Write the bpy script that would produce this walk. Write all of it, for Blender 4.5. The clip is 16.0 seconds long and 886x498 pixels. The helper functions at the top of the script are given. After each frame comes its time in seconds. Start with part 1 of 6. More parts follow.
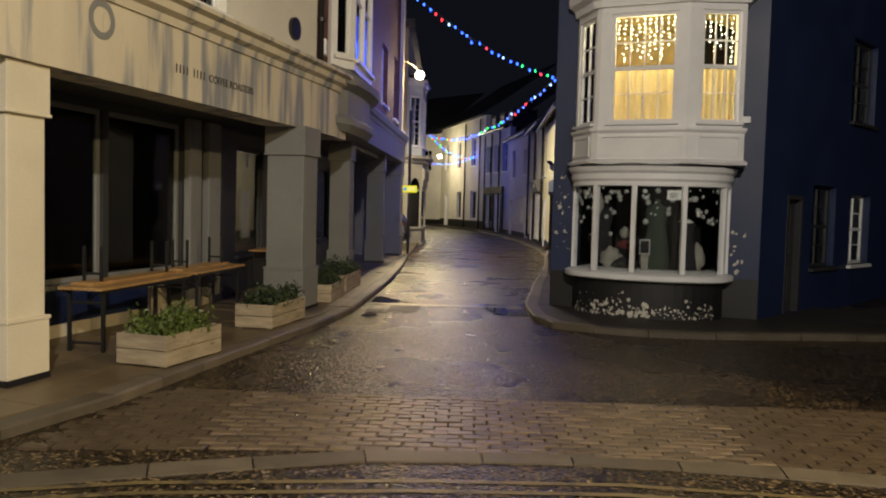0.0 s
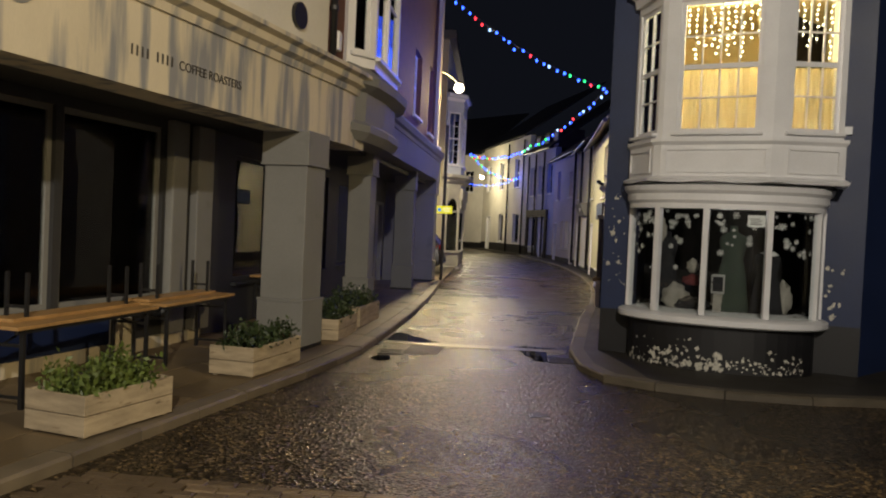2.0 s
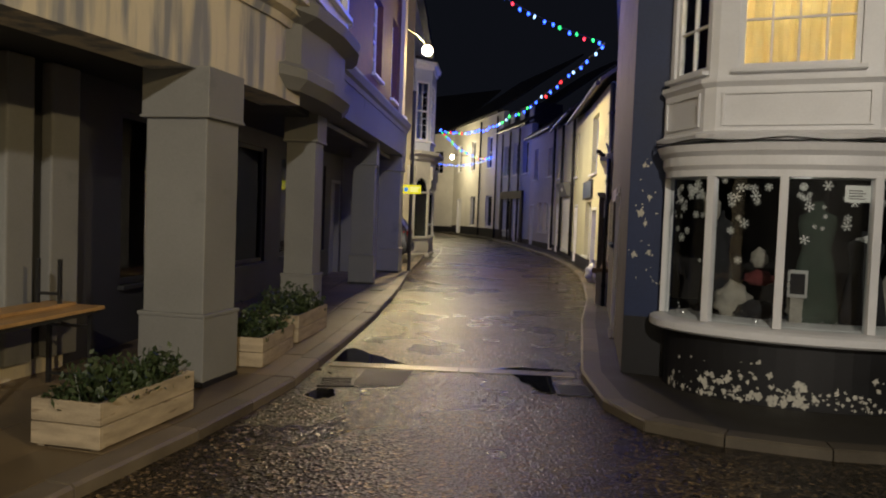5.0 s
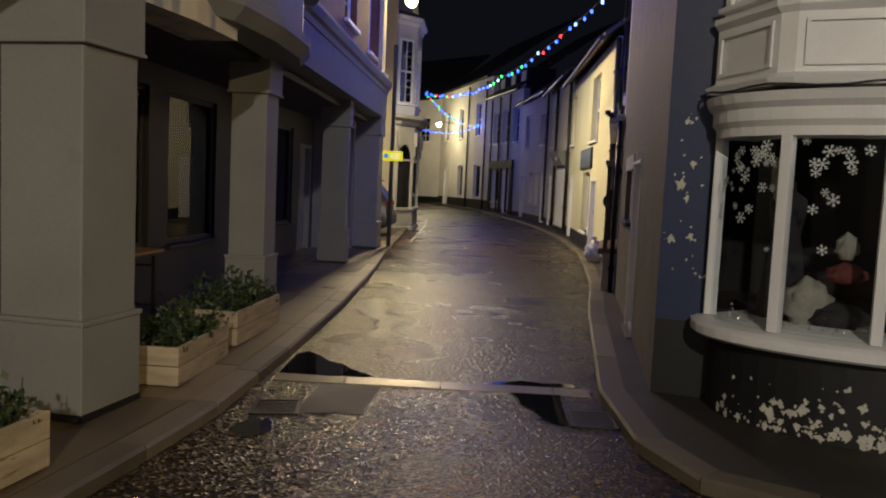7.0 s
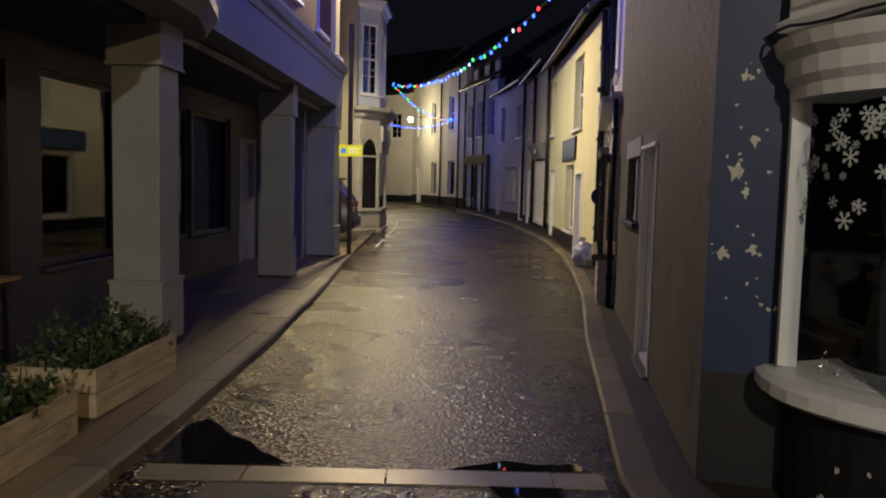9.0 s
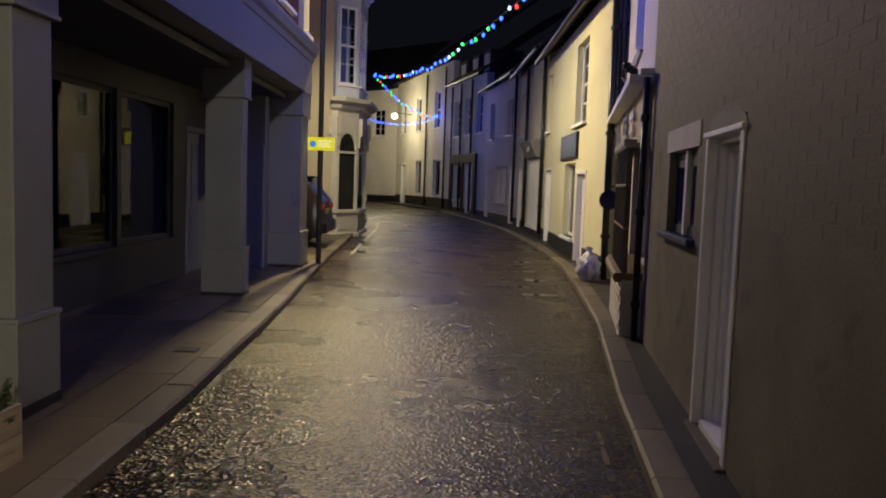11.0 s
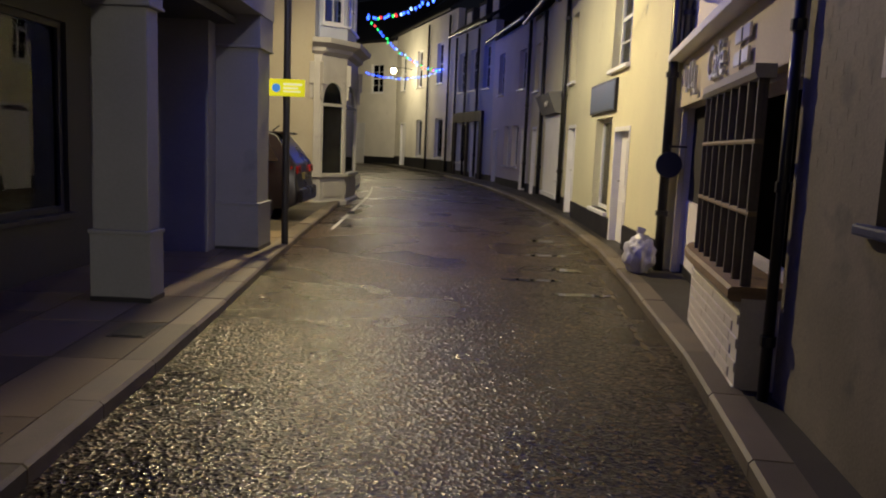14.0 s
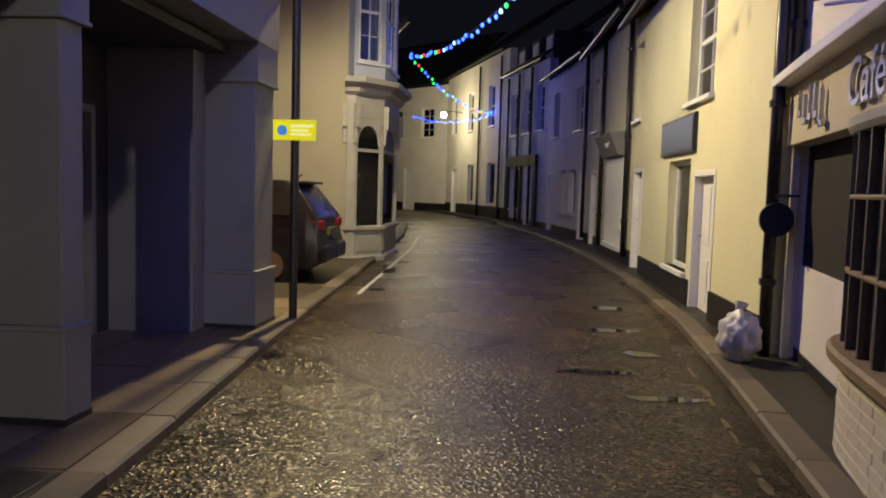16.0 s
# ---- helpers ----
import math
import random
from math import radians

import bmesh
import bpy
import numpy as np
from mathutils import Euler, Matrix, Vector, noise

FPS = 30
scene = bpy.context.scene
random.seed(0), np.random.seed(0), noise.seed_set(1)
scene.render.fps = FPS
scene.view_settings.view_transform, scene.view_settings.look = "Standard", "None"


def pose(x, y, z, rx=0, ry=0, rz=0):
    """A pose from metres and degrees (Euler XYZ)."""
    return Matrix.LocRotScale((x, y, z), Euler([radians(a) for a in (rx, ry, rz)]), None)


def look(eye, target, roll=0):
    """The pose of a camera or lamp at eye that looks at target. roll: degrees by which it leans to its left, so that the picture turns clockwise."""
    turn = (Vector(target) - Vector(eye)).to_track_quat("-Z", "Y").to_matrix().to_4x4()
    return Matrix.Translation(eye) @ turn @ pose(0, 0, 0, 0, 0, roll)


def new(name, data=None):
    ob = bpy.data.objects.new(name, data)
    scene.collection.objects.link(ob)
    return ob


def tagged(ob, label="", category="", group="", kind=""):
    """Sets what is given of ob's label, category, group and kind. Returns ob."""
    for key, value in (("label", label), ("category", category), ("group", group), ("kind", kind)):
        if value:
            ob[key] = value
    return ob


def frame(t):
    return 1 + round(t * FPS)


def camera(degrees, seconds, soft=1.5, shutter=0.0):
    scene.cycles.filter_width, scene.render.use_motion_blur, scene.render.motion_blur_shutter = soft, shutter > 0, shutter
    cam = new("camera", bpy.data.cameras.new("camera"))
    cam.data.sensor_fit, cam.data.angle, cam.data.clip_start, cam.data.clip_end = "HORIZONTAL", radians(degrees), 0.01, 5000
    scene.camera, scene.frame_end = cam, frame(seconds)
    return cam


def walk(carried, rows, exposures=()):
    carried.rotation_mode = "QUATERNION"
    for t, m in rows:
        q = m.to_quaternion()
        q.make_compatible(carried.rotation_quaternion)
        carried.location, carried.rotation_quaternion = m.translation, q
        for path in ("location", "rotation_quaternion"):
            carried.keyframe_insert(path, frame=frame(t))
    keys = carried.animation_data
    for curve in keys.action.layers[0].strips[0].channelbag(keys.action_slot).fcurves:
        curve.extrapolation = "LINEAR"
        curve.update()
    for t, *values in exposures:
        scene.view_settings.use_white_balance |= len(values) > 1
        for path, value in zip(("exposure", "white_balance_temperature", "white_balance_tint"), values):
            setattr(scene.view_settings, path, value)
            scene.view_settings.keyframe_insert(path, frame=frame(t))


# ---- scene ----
cam = camera(59.2, 16.0, soft=2.0)
METRES, EYE, TILT, LEAN, TURN = 15.84, 1.65, 0.0, 0.0, 1.7
ROWS = [
    (0.0, 0.0, 0.0, 0.0, 0.08, -3.01, -1.5),
    (0.5, 0.0052, 0.0301, 0.0012, 1.74, -2.37, -3.6),
    (1.0, 0.0078, 0.0633, 0.0015, 1.18, -2.59, -1.86),
    (1.5, 0.0113, 0.0939, 0.0013, 4.19, -2.51, -2.36),
    (2.0, 0.0116, 0.1249, 0.0012, 3.3, -1.49, -2.62),
    (2.5, 0.0113, 0.1586, 0.0003, 2.61, -2.33, -1.91),
    (3.0, 0.0094, 0.19, 0.0013, 4.21, -2.4, -3.01),
    (3.5, 0.0061, 0.2227, 0.0017, 2.75, -3.02, -1.82),
    (4.0, 0.0064, 0.2518, 0.0005, 4.31, -3.55, -1.82),
    (4.5, 0.0038, 0.2821, -0.0009, 1.9, -2.45, -1.53),
    (7.0, 0.0057, 0.4311, -0.0009, 0.1, -4.73, -2.66),
    (7.5, 0.0084, 0.464, -0.0009, -0.79, -5.19, -1.38),
    (8.0, 0.0136, 0.4943, -0.0006, -0.86, -5.1, -1.87),
    (8.5, 0.0172, 0.5273, -0.0011, -1.23, -4.86, -1.49),
    (11.0, 0.0227, 0.6847, -0.0022, -2.68, -4.79, -1.92),
    (11.5, 0.0229, 0.7173, -0.0044, -2.58, -5.15, -1.7),
    (12.0, 0.0211, 0.7488, -0.006, -3.16, -5.96, -1.81),
    (12.5, 0.0225, 0.7816, -0.0057, -4.16, -6.12, -1.4),
    (13.0, 0.0234, 0.8106, -0.0055, -3.48, -6.09, -2.36),
    (13.5, 0.025, 0.8427, -0.0047, -4.49, -5.76, -1.51),
    (14.0, 0.0304, 0.8741, -0.0057, -2.53, -7.54, -2.36),
    (14.5, 0.0318, 0.9042, -0.0044, -0.65, -6.19, -1.73),
    (15.0, 0.0367, 0.9329, -0.0029, 0.36, -5.36, -0.73),
    (15.5, 0.0424, 0.9634, -0.0015, 1.51, -4.87, -1.83),
    (16.0, 0.0453, 0.9955, -0.0004, 1.56, -4.47, -1.63),
]
walk(cam, [(t, pose(0, 0, EYE, TILT, LEAN, TURN) @ pose(METRES * x, METRES * y, METRES * z, 90 + pitch, roll, yaw)) for t, x, y, z, yaw, pitch, roll in ROWS],
     exposures=[(0, -0.2), (3, -0.18), (8, -0.44), (12, -0.5), (16, -0.40)])
# ---- world, lamps, exposure ----
world = bpy.data.worlds.new("night_sky")
scene.world = world
world.use_nodes = True
world.node_tree.nodes["Background"].inputs[0].default_value = (0.28, 0.32, 0.48, 1)
world.node_tree.nodes["Background"].inputs[1].default_value = 0.018


def lamp(name, kind, loc, energy, colour, size=0.15, target=None, spot=150):
    data = bpy.data.lights.new(name, kind)
    data.energy, data.color = energy, colour
    if kind == "AREA":
        data.size = size
    else:
        data.shadow_soft_size = size
    if kind == "SPOT":
        data.spot_size, data.spot_blend = radians(spot), 0.6
    ob = new(name, data)
    ob.matrix_world = look(loc, target) if target else Matrix.Translation(loc)
    return ob


WARM = (1.0, 0.84, 0.50)
lamp("street_light_near", "SPOT", (-1.66, 26.45, 5.92), 950, (1.0, 0.69, 0.25), 0.12, (0.2, 15.0, 0.0), 155)
lamp("street_light_spill", "SPOT", (-1.66, 26.45, 5.94), 1900, WARM, 0.12, (-0.9, 26.6, 0.0), 164)
lamp("street_light_far", "POINT", (-2.9, 53.4, 5.15), 420, WARM, 0.12)
lamp("street_light_corner", "POINT", (7.6, 1.1, 6.0), 2300, (1.0, 0.74, 0.36), 0.15)
# Unseen lamp added behind the camera to brighten the bow window and column fronts.
lamp("unseen_fill_behind", "POINT", (1.2, -4.0, 6.6), 4000, (1.0, 0.90, 0.76), 0.15)
lamp("upstairs_room_light", "POINT", (2.8, 12.35, 4.45), 90, (1.0, 0.72, 0.32), 0.2)
lamp("shop_display_light", "POINT", (2.9, 12.4, 2.0), 1.4, (1.0, 0.92, 0.85), 0.08)
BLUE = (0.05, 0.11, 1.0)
# Added blue lamps for the strings; the first two, off them, tint the fascia.
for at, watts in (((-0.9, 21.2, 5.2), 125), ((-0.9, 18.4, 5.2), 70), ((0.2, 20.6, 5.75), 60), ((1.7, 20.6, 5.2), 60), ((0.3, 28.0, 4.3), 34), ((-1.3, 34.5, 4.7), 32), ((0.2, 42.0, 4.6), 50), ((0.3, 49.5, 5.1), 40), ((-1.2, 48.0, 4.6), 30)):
    lamp("added_blue_glow", "POINT", at, watts, BLUE, 0.9)

# ---- materials ----


def mat(name, base, rough=0.6, vary=0.25, scale=3.0, grain=60.0, bump=0.15, metal=0.0, stain=None, stain_at=0.6, stretch=(1, 1, 1), rough_vary=0.1, island=False, coat=0.0):
    """Base colour broken by broad blotches and fine grain; stain: a second colour in patches of its own."""
    m = bpy.data.materials.new(name)
    m.use_nodes = True
    nt = m.node_tree
    n, l = nt.nodes, nt.links
    b = n["Principled BSDF"]
    b.inputs["Metallic"].default_value = metal
    b.inputs["Coat Weight"].default_value = coat
    tc = n.new("ShaderNodeTexCoord")
    mp = n.new("ShaderNodeMapping")
    mp.inputs["Scale"].default_value = stretch
    l.new(tc.outputs["Object"], mp.inputs[0])
    big, fine = n.new("ShaderNodeTexNoise"), n.new("ShaderNodeTexNoise")
    for q, s, d in ((big, scale, 5), (fine, grain, 3)):
        q.inputs["Scale"].default_value, q.inputs["Detail"].default_value = s, d
        l.new(mp.outputs[0], q.inputs["Vector"])
    add = n.new("ShaderNodeMath")
    add.operation = "MULTIPLY_ADD"
    l.new(fine.outputs["Fac"], add.inputs[0])
    add.inputs[1].default_value = 0.5
    l.new(big.outputs["Fac"], add.inputs[2])
    rng = n.new("ShaderNodeMapRange")
    rng.inputs["From Min"].default_value, rng.inputs["From Max"].default_value = 0.45, 1.05
    rng.inputs["To Min"].default_value, rng.inputs["To Max"].default_value = 1 - vary, 1 + vary
    l.new(add.outputs[0], rng.inputs["Value"])
    val = rng.outputs[0]
    if island:
        info = n.new("ShaderNodeObjectInfo")
        r2 = n.new("ShaderNodeMapRange")
        r2.inputs["To Min"].default_value, r2.inputs["To Max"].default_value = 0.65, 1.3
        l.new(info.outputs["Random"], r2.inputs["Value"])
        mu = n.new("ShaderNodeMath")
        mu.operation = "MULTIPLY"
        l.new(val, mu.inputs[0])
        l.new(r2.outputs[0], mu.inputs[1])
        val = mu.outputs[0]
    mix = n.new("ShaderNodeVectorMath")
    mix.operation = "SCALE"
    mix.inputs[0].default_value = base
    l.new(val, mix.inputs["Scale"])
    col = mix.outputs[0]
    if stain:
        sn = n.new("ShaderNodeTexNoise")
        sn.inputs["Scale"].default_value, sn.inputs["Detail"].default_value = scale * 1.7, 6
        l.new(mp.outputs[0], sn.inputs["Vector"])
        sr = n.new("ShaderNodeMapRange")
        sr.inputs["From Min"].default_value, sr.inputs["From Max"].default_value = stain_at, stain_at + 0.12
        l.new(sn.outputs["Fac"], sr.inputs["Value"])
        mc = n.new("ShaderNodeMix")
        mc.data_type = "RGBA"
        l.new(sr.outputs[0], mc.inputs["Factor"])
        l.new(col, mc.inputs["A"])
        mc.inputs["B"].default_value = (*stain, 1)
        col = mc.outputs["Result"]
    l.new(col, b.inputs["Base Color"])
    rr = n.new("ShaderNodeMapRange")
    rr.inputs["To Min"].default_value, rr.inputs["To Max"].default_value = max(0.02, rough - rough_vary), min(1, rough + rough_vary)
    l.new(big.outputs["Fac"], rr.inputs["Value"])
    l.new(rr.outputs[0], b.inputs["Roughness"])
    if bump:
        bp = n.new("ShaderNodeBump")
        bp.inputs["Strength"].default_value, bp.inputs["Distance"].default_value = bump, 0.01
        l.new(add.outputs[0], bp.inputs["Height"])
        l.new(bp.outputs[0], b.inputs["Normal"])
    return m


def glow(name, colour, strength):
    m = bpy.data.materials.new(name)
    m.use_nodes = True
    b = m.node_tree.nodes["Principled BSDF"]
    b.inputs["Base Color"].default_value = (*colour, 1)
    b.inputs["Emission Color"].default_value = (*colour, 1)
    b.inputs["Emission Strength"].default_value = strength
    return m


def glass_mat(name, tint=(0.9, 0.95, 0.95), rough=0.02):
    m = bpy.data.materials.new(name)
    m.use_nodes = True
    n, l = m.node_tree.nodes, m.node_tree.links
    n.remove(n["Principled BSDF"])
    tr, gl, mx, fr = n.new("ShaderNodeBsdfTransparent"), n.new("ShaderNodeBsdfGlossy"), n.new("ShaderNodeMixShader"), n.new("ShaderNodeFresnel")
    tr.inputs[0].default_value = (*tint, 1)
    gl.inputs["Roughness"].default_value = rough
    fr.inputs["IOR"].default_value = 1.6
    l.new(fr.outputs[0], mx.inputs[0])
    l.new(tr.outputs[0], mx.inputs[1])
    l.new(gl.outputs[0], mx.inputs[2])
    l.new(mx.outputs[0], n["Material Output"].inputs["Surface"])
    return m


def wet_road(name):
    """Worn chipped asphalt, wet: dark binder, lighter chippings carrying glints, glossy film in patches."""
    m = bpy.data.materials.new(name)
    m.use_nodes = True
    n, l = m.node_tree.nodes, m.node_tree.links
    b = n["Principled BSDF"]
    b.inputs["Specular IOR Level"].default_value = 0.3
    tc = n.new("ShaderNodeTexCoord")
    vo = n.new("ShaderNodeTexVoronoi")
    vo.inputs["Scale"].default_value = 46
    big, mid = n.new("ShaderNodeTexNoise"), n.new("ShaderNodeTexNoise")
    big.inputs["Scale"].default_value, big.inputs["Detail"].default_value = 0.7, 5
    mid.inputs["Scale"].default_value, mid.inputs["Detail"].default_value = 24, 4
    for q in (vo, big, mid):
        l.new(tc.outputs["Object"], q.inputs["Vector"])
    ramp = n.new("ShaderNodeValToRGB")
    els = ramp.color_ramp.elements
    # Lightest chippings are brightened so the wet sparkle sits in the colour.
    els[0].color, els[1].color = (0.004, 0.003, 0.002, 1), (0.26, 0.185, 0.095, 1)
    for at, c in ((0.5, (0.017, 0.012, 0.0068, 1)), (0.82, (0.062, 0.044, 0.024, 1))):
        els.new(at).color = c
    sep = n.new("ShaderNodeSeparateColor")
    l.new(vo.outputs["Color"], sep.inputs[0])
    l.new(sep.outputs[0], ramp.inputs[0])
    sc = n.new("ShaderNodeVectorMath")
    sc.operation = "SCALE"
    mr = n.new("ShaderNodeMapRange")
    mr.inputs["From Min"].default_value, mr.inputs["From Max"].default_value = 0.3, 0.7
    mr.inputs["To Min"].default_value, mr.inputs["To Max"].default_value = 0.55, 1.35
    l.new(big.outputs["Fac"], mr.inputs["Value"])
    l.new(ramp.outputs[0], sc.inputs[0])
    l.new(mr.outputs[0], sc.inputs["Scale"])
    l.new(sc.outputs[0], b.inputs["Base Color"])
    rr = n.new("ShaderNodeMapRange")
    rr.inputs["From Min"].default_value, rr.inputs["From Max"].default_value = 0.3, 0.7
    rr.inputs["To Min"].default_value, rr.inputs["To Max"].default_value = 0.22, 0.36
    l.new(big.outputs["Fac"], rr.inputs["Value"])
    l.new(rr.outputs[0], b.inputs["Roughness"])
    ad = n.new("ShaderNodeMath")
    ad.operation = "MULTIPLY_ADD"
    l.new(mid.outputs["Fac"], ad.inputs[0])
    ad.inputs[1].default_value = 0.9
    l.new(vo.outputs["Distance"], ad.inputs[2])
    # every chipping lies at its own slight tilt
    tilt, lean, up = n.new("ShaderNodeVectorMath"), n.new("ShaderNodeVectorMath"), n.new("ShaderNodeVectorMath")
    tilt.operation, lean.operation, up.operation = "SUBTRACT", "MULTIPLY_ADD", "NORMALIZE"
    l.new(vo.outputs["Color"], tilt.inputs[0])
    tilt.inputs[1].default_value = (0.5, 0.5, 0.5)
    l.new(tilt.outputs[0], lean.inputs[0])
    lean.inputs[1].default_value = (0.34, 0.34, 0.0)
    lean.inputs[2].default_value = (0.0, 0.0, 1.0)
    l.new(lean.outputs[0], up.inputs[0])
    bp = n.new("ShaderNodeBump")
    bp.inputs["Strength"].default_value, bp.inputs["Distance"].default_value = 0.55, 0.010
    l.new(ad.outputs[0], bp.inputs["Height"])
    l.new(up.outputs[0], bp.inputs["Normal"])
    l.new(bp.outputs[0], b.inputs["Normal"])
    return m


ROAD = wet_road("wet_asphalt")
PAVE = mat("pavement_slab", (0.06, 0.05, 0.037), 0.42, 0.25, 1.6, 90, 0.35, stain=(0.07, 0.062, 0.05), stain_at=0.6, rough_vary=0.15)
PAVE_DARK = mat("dark_footway_asphalt", (0.030, 0.026, 0.020), 0.6, 0.3, 1.6, 110, 0.5, stain=(0.035, 0.032, 0.03), stain_at=0.58, rough_vary=0.18)
PAVE_SLAB = mat("paving_slab", (0.15, 0.112, 0.066), 0.45, 0.25, 1.6, 90, 0.3, stain=(0.10, 0.085, 0.065), stain_at=0.62, rough_vary=0.15, island=True)
KERB = mat("kerb_granite", (0.13, 0.107, 0.075), 0.55, 0.3, 4, 120, 0.35, rough_vary=0.15, island=True)
# Worn granite lightened so the band shows the light it reflects.
BANDSTONE = mat("lightened_band_granite", (0.30, 0.26, 0.19), 0.34, 0.25, 4, 120, 0.25, rough_vary=0.12, island=True)
SETT = mat("paving_sett", (0.13, 0.095, 0.06), 0.42, 0.3, 6, 90, 0.5, rough_vary=0.14, island=True)
PUDDLE = mat("standing_water", (0.012, 0.012, 0.013), 0.03, 0.1, 1, 3, 0.0, rough_vary=0.01)
GREYPAINT = mat("grey_render_paint", (0.22, 0.223, 0.22), 0.6, 0.13, 1.2, 50, 0.15, stain=(0.165, 0.168, 0.168), stain_at=0.64)
# Grey darkened so the arcade's shade, and the side street's, sits in the paint.
SHADEGREY = mat("shade_darkened_grey", (0.036, 0.037, 0.04), 0.6, 0.15, 1.2, 50, 0.12)
CREAMPAINT = mat("cream_column_paint", (0.72, 0.66, 0.52), 0.6, 0.12, 1.2, 60, 0.15, stain=(0.45, 0.40, 0.32), stain_at=0.66)
# Grey vertical streaks put the shadows that hang down the fascia into its colour.
FASCIA = mat("fascia_paint", (0.64, 0.58, 0.45), 0.6, 0.12, 0.8, 60, 0.12, stain=(0.27, 0.28, 0.30), stain_at=0.52, stretch=(3.0, 3.0, 0.35))
WHITEWALL = mat("white_render", (0.72, 0.70, 0.64), 0.75, 0.12, 1.0, 40, 0.3, stain=(0.5, 0.48, 0.42), stain_at=0.66)
CREAM = mat("cream_render", (0.56, 0.50, 0.36), 0.75, 0.12, 0.9, 45, 0.25, stain=(0.5, 0.41, 0.25), stain_at=0.7)
GABLEPAINT = mat("dull_beige_render", (0.34, 0.305, 0.225), 0.8, 0.14, 0.8, 45, 0.25, stain=(0.26, 0.23, 0.17), stain_at=0.68)
SHOPPAINT = mat("stone_shopfront_paint", (0.36, 0.345, 0.31), 0.5, 0.15, 2, 50, 0.1, stain=(0.25, 0.24, 0.21), stain_at=0.66)
YELLOW = mat("yellow_render", (0.72, 0.69, 0.48), 0.75, 0.1, 0.9, 45, 0.25, stain=(0.52, 0.45, 0.27), stain_at=0.7)
LILAC = mat("lilac_render", (0.70, 0.66, 0.66), 0.75, 0.12, 0.9, 45, 0.25, stain=(0.4, 0.38, 0.4), stain_at=0.7)
PALEBLUE = mat("pale_blue_render", (0.58, 0.62, 0.70), 0.75, 0.12, 0.9, 45, 0.25)
NAVY = mat("navy_wall_paint", (0.014, 0.027, 0.085), 0.5, 0.25, 1.5, 40, 0.2)
BLACKBASE = mat("black_plinth_paint", (0.012, 0.012, 0.014), 0.5, 0.3, 2, 40, 0.2)
FLAKE = mat("exposed_white_plaster", (0.62, 0.60, 0.52), 0.85, 0.2, 8, 60, 0.3)
WHITEPAINT = mat("white_gloss_paint", (0.84, 0.84, 0.85), 0.38, 0.07, 2.5, 50, 0.06, stain=(0.5, 0.5, 0.5), stain_at=0.74)
BRICKPAINT = mat("grey_painted_brick", (0.18, 0.16, 0.12), 0.7, 0.3, 2.0, 60, 0.35, stain=(0.11, 0.10, 0.085), stain_at=0.58)
BRICKWHITE = mat("white_painted_brick", (0.66, 0.62, 0.54), 0.7, 0.15, 3.0, 60, 0.4)
REDBRICK = mat("dark_red_brick", (0.15, 0.065, 0.045), 0.8, 0.3, 5, 60, 0.5)
SLATE = mat("roof_slate", (0.045, 0.045, 0.05), 0.55, 0.3, 3, 40, 0.4)
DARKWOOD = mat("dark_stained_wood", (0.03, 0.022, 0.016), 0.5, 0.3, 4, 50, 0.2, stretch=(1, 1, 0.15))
PLANTERWOOD = mat("weathered_planter_wood", (0.40, 0.33, 0.23), 0.7, 0.35, 3, 60, 0.5, stain=(0.14, 0.10, 0.06), stain_at=0.62, stretch=(1, 1, 6))
TABLEWOOD = mat("varnished_table_wood", (0.42, 0.25, 0.10), 0.4, 0.3, 3, 40, 0.2, stretch=(6, 1, 1))
SILLWOOD = mat("worn_sill_wood", (0.24, 0.165, 0.09), 0.6, 0.35, 3, 40, 0.3, stretch=(1, 1, 5), stain=(0.12, 0.09, 0.06), stain_at=0.6)
BARWOOD = mat("dull_brown_bar_paint", (0.10, 0.085, 0.07), 0.55, 0.25, 4, 50, 0.2)
BLACKMETAL = mat("black_painted_metal", (0.015, 0.015, 0.016), 0.4, 0.2, 5, 80, 0.05)
# Near-black linings put the darkness of unlit rooms into the paint.
DARKROOM = mat("unlit_black", (0.018, 0.016, 0.016), 0.9, 0.2, 2, 20, 0.0)
WARMROOM = mat("warm_interior_plaster", (0.75, 0.62, 0.38), 0.9, 0.1, 2, 20, 0.0)
CURTAIN = mat("cream_curtain", (0.75, 0.66, 0.46), 0.9, 0.15, 3, 40, 0.0, stretch=(1, 1, 0.1))
LEAF = mat("planter_leaf", (0.10, 0.14, 0.03), 0.5, 0.4, 8, 40, 0.0, island=False)
LEAFDARK = mat("dark_leaf", (0.035, 0.055, 0.02), 0.5, 0.4, 8, 40, 0.0)
SOIL = mat("potting_soil", (0.04, 0.03, 0.02), 0.95, 0.4, 10, 60, 0.5)
for m in (CURTAIN,):
    n, l = m.node_tree.nodes, m.node_tree.links
    tl, ms = n.new("ShaderNodeBsdfTranslucent"), n.new("ShaderNodeMixShader")
    tl.inputs[0].default_value = (0.8, 0.7, 0.48, 1)
    ms.inputs[0].default_value = 0.6
    l.new(n["Principled BSDF"].outputs[0], ms.inputs[1])
    l.new(tl.outputs[0], ms.inputs[2])
    l.new(ms.outputs[0], n["Material Output"].inputs["Surface"])
GLASS = glass_mat("window_glass")
CARPAINT = mat("black_car_paint", (0.012, 0.012, 0.014), 0.28, 0.1, 2, 40, 0.0, rough_vary=0.03)
RUBBER = mat("tyre_rubber", (0.02, 0.02, 0.02), 0.8, 0.1, 5, 60, 0.1)
CHROME = mat("brushed_metal", (0.5, 0.5, 0.5), 0.3, 0.1, 5, 60, 0.0, metal=1.0)
BAG = mat("white_bin_bag", (0.52, 0.52, 0.54), 0.35, 0.1, 4, 20, 0.1)
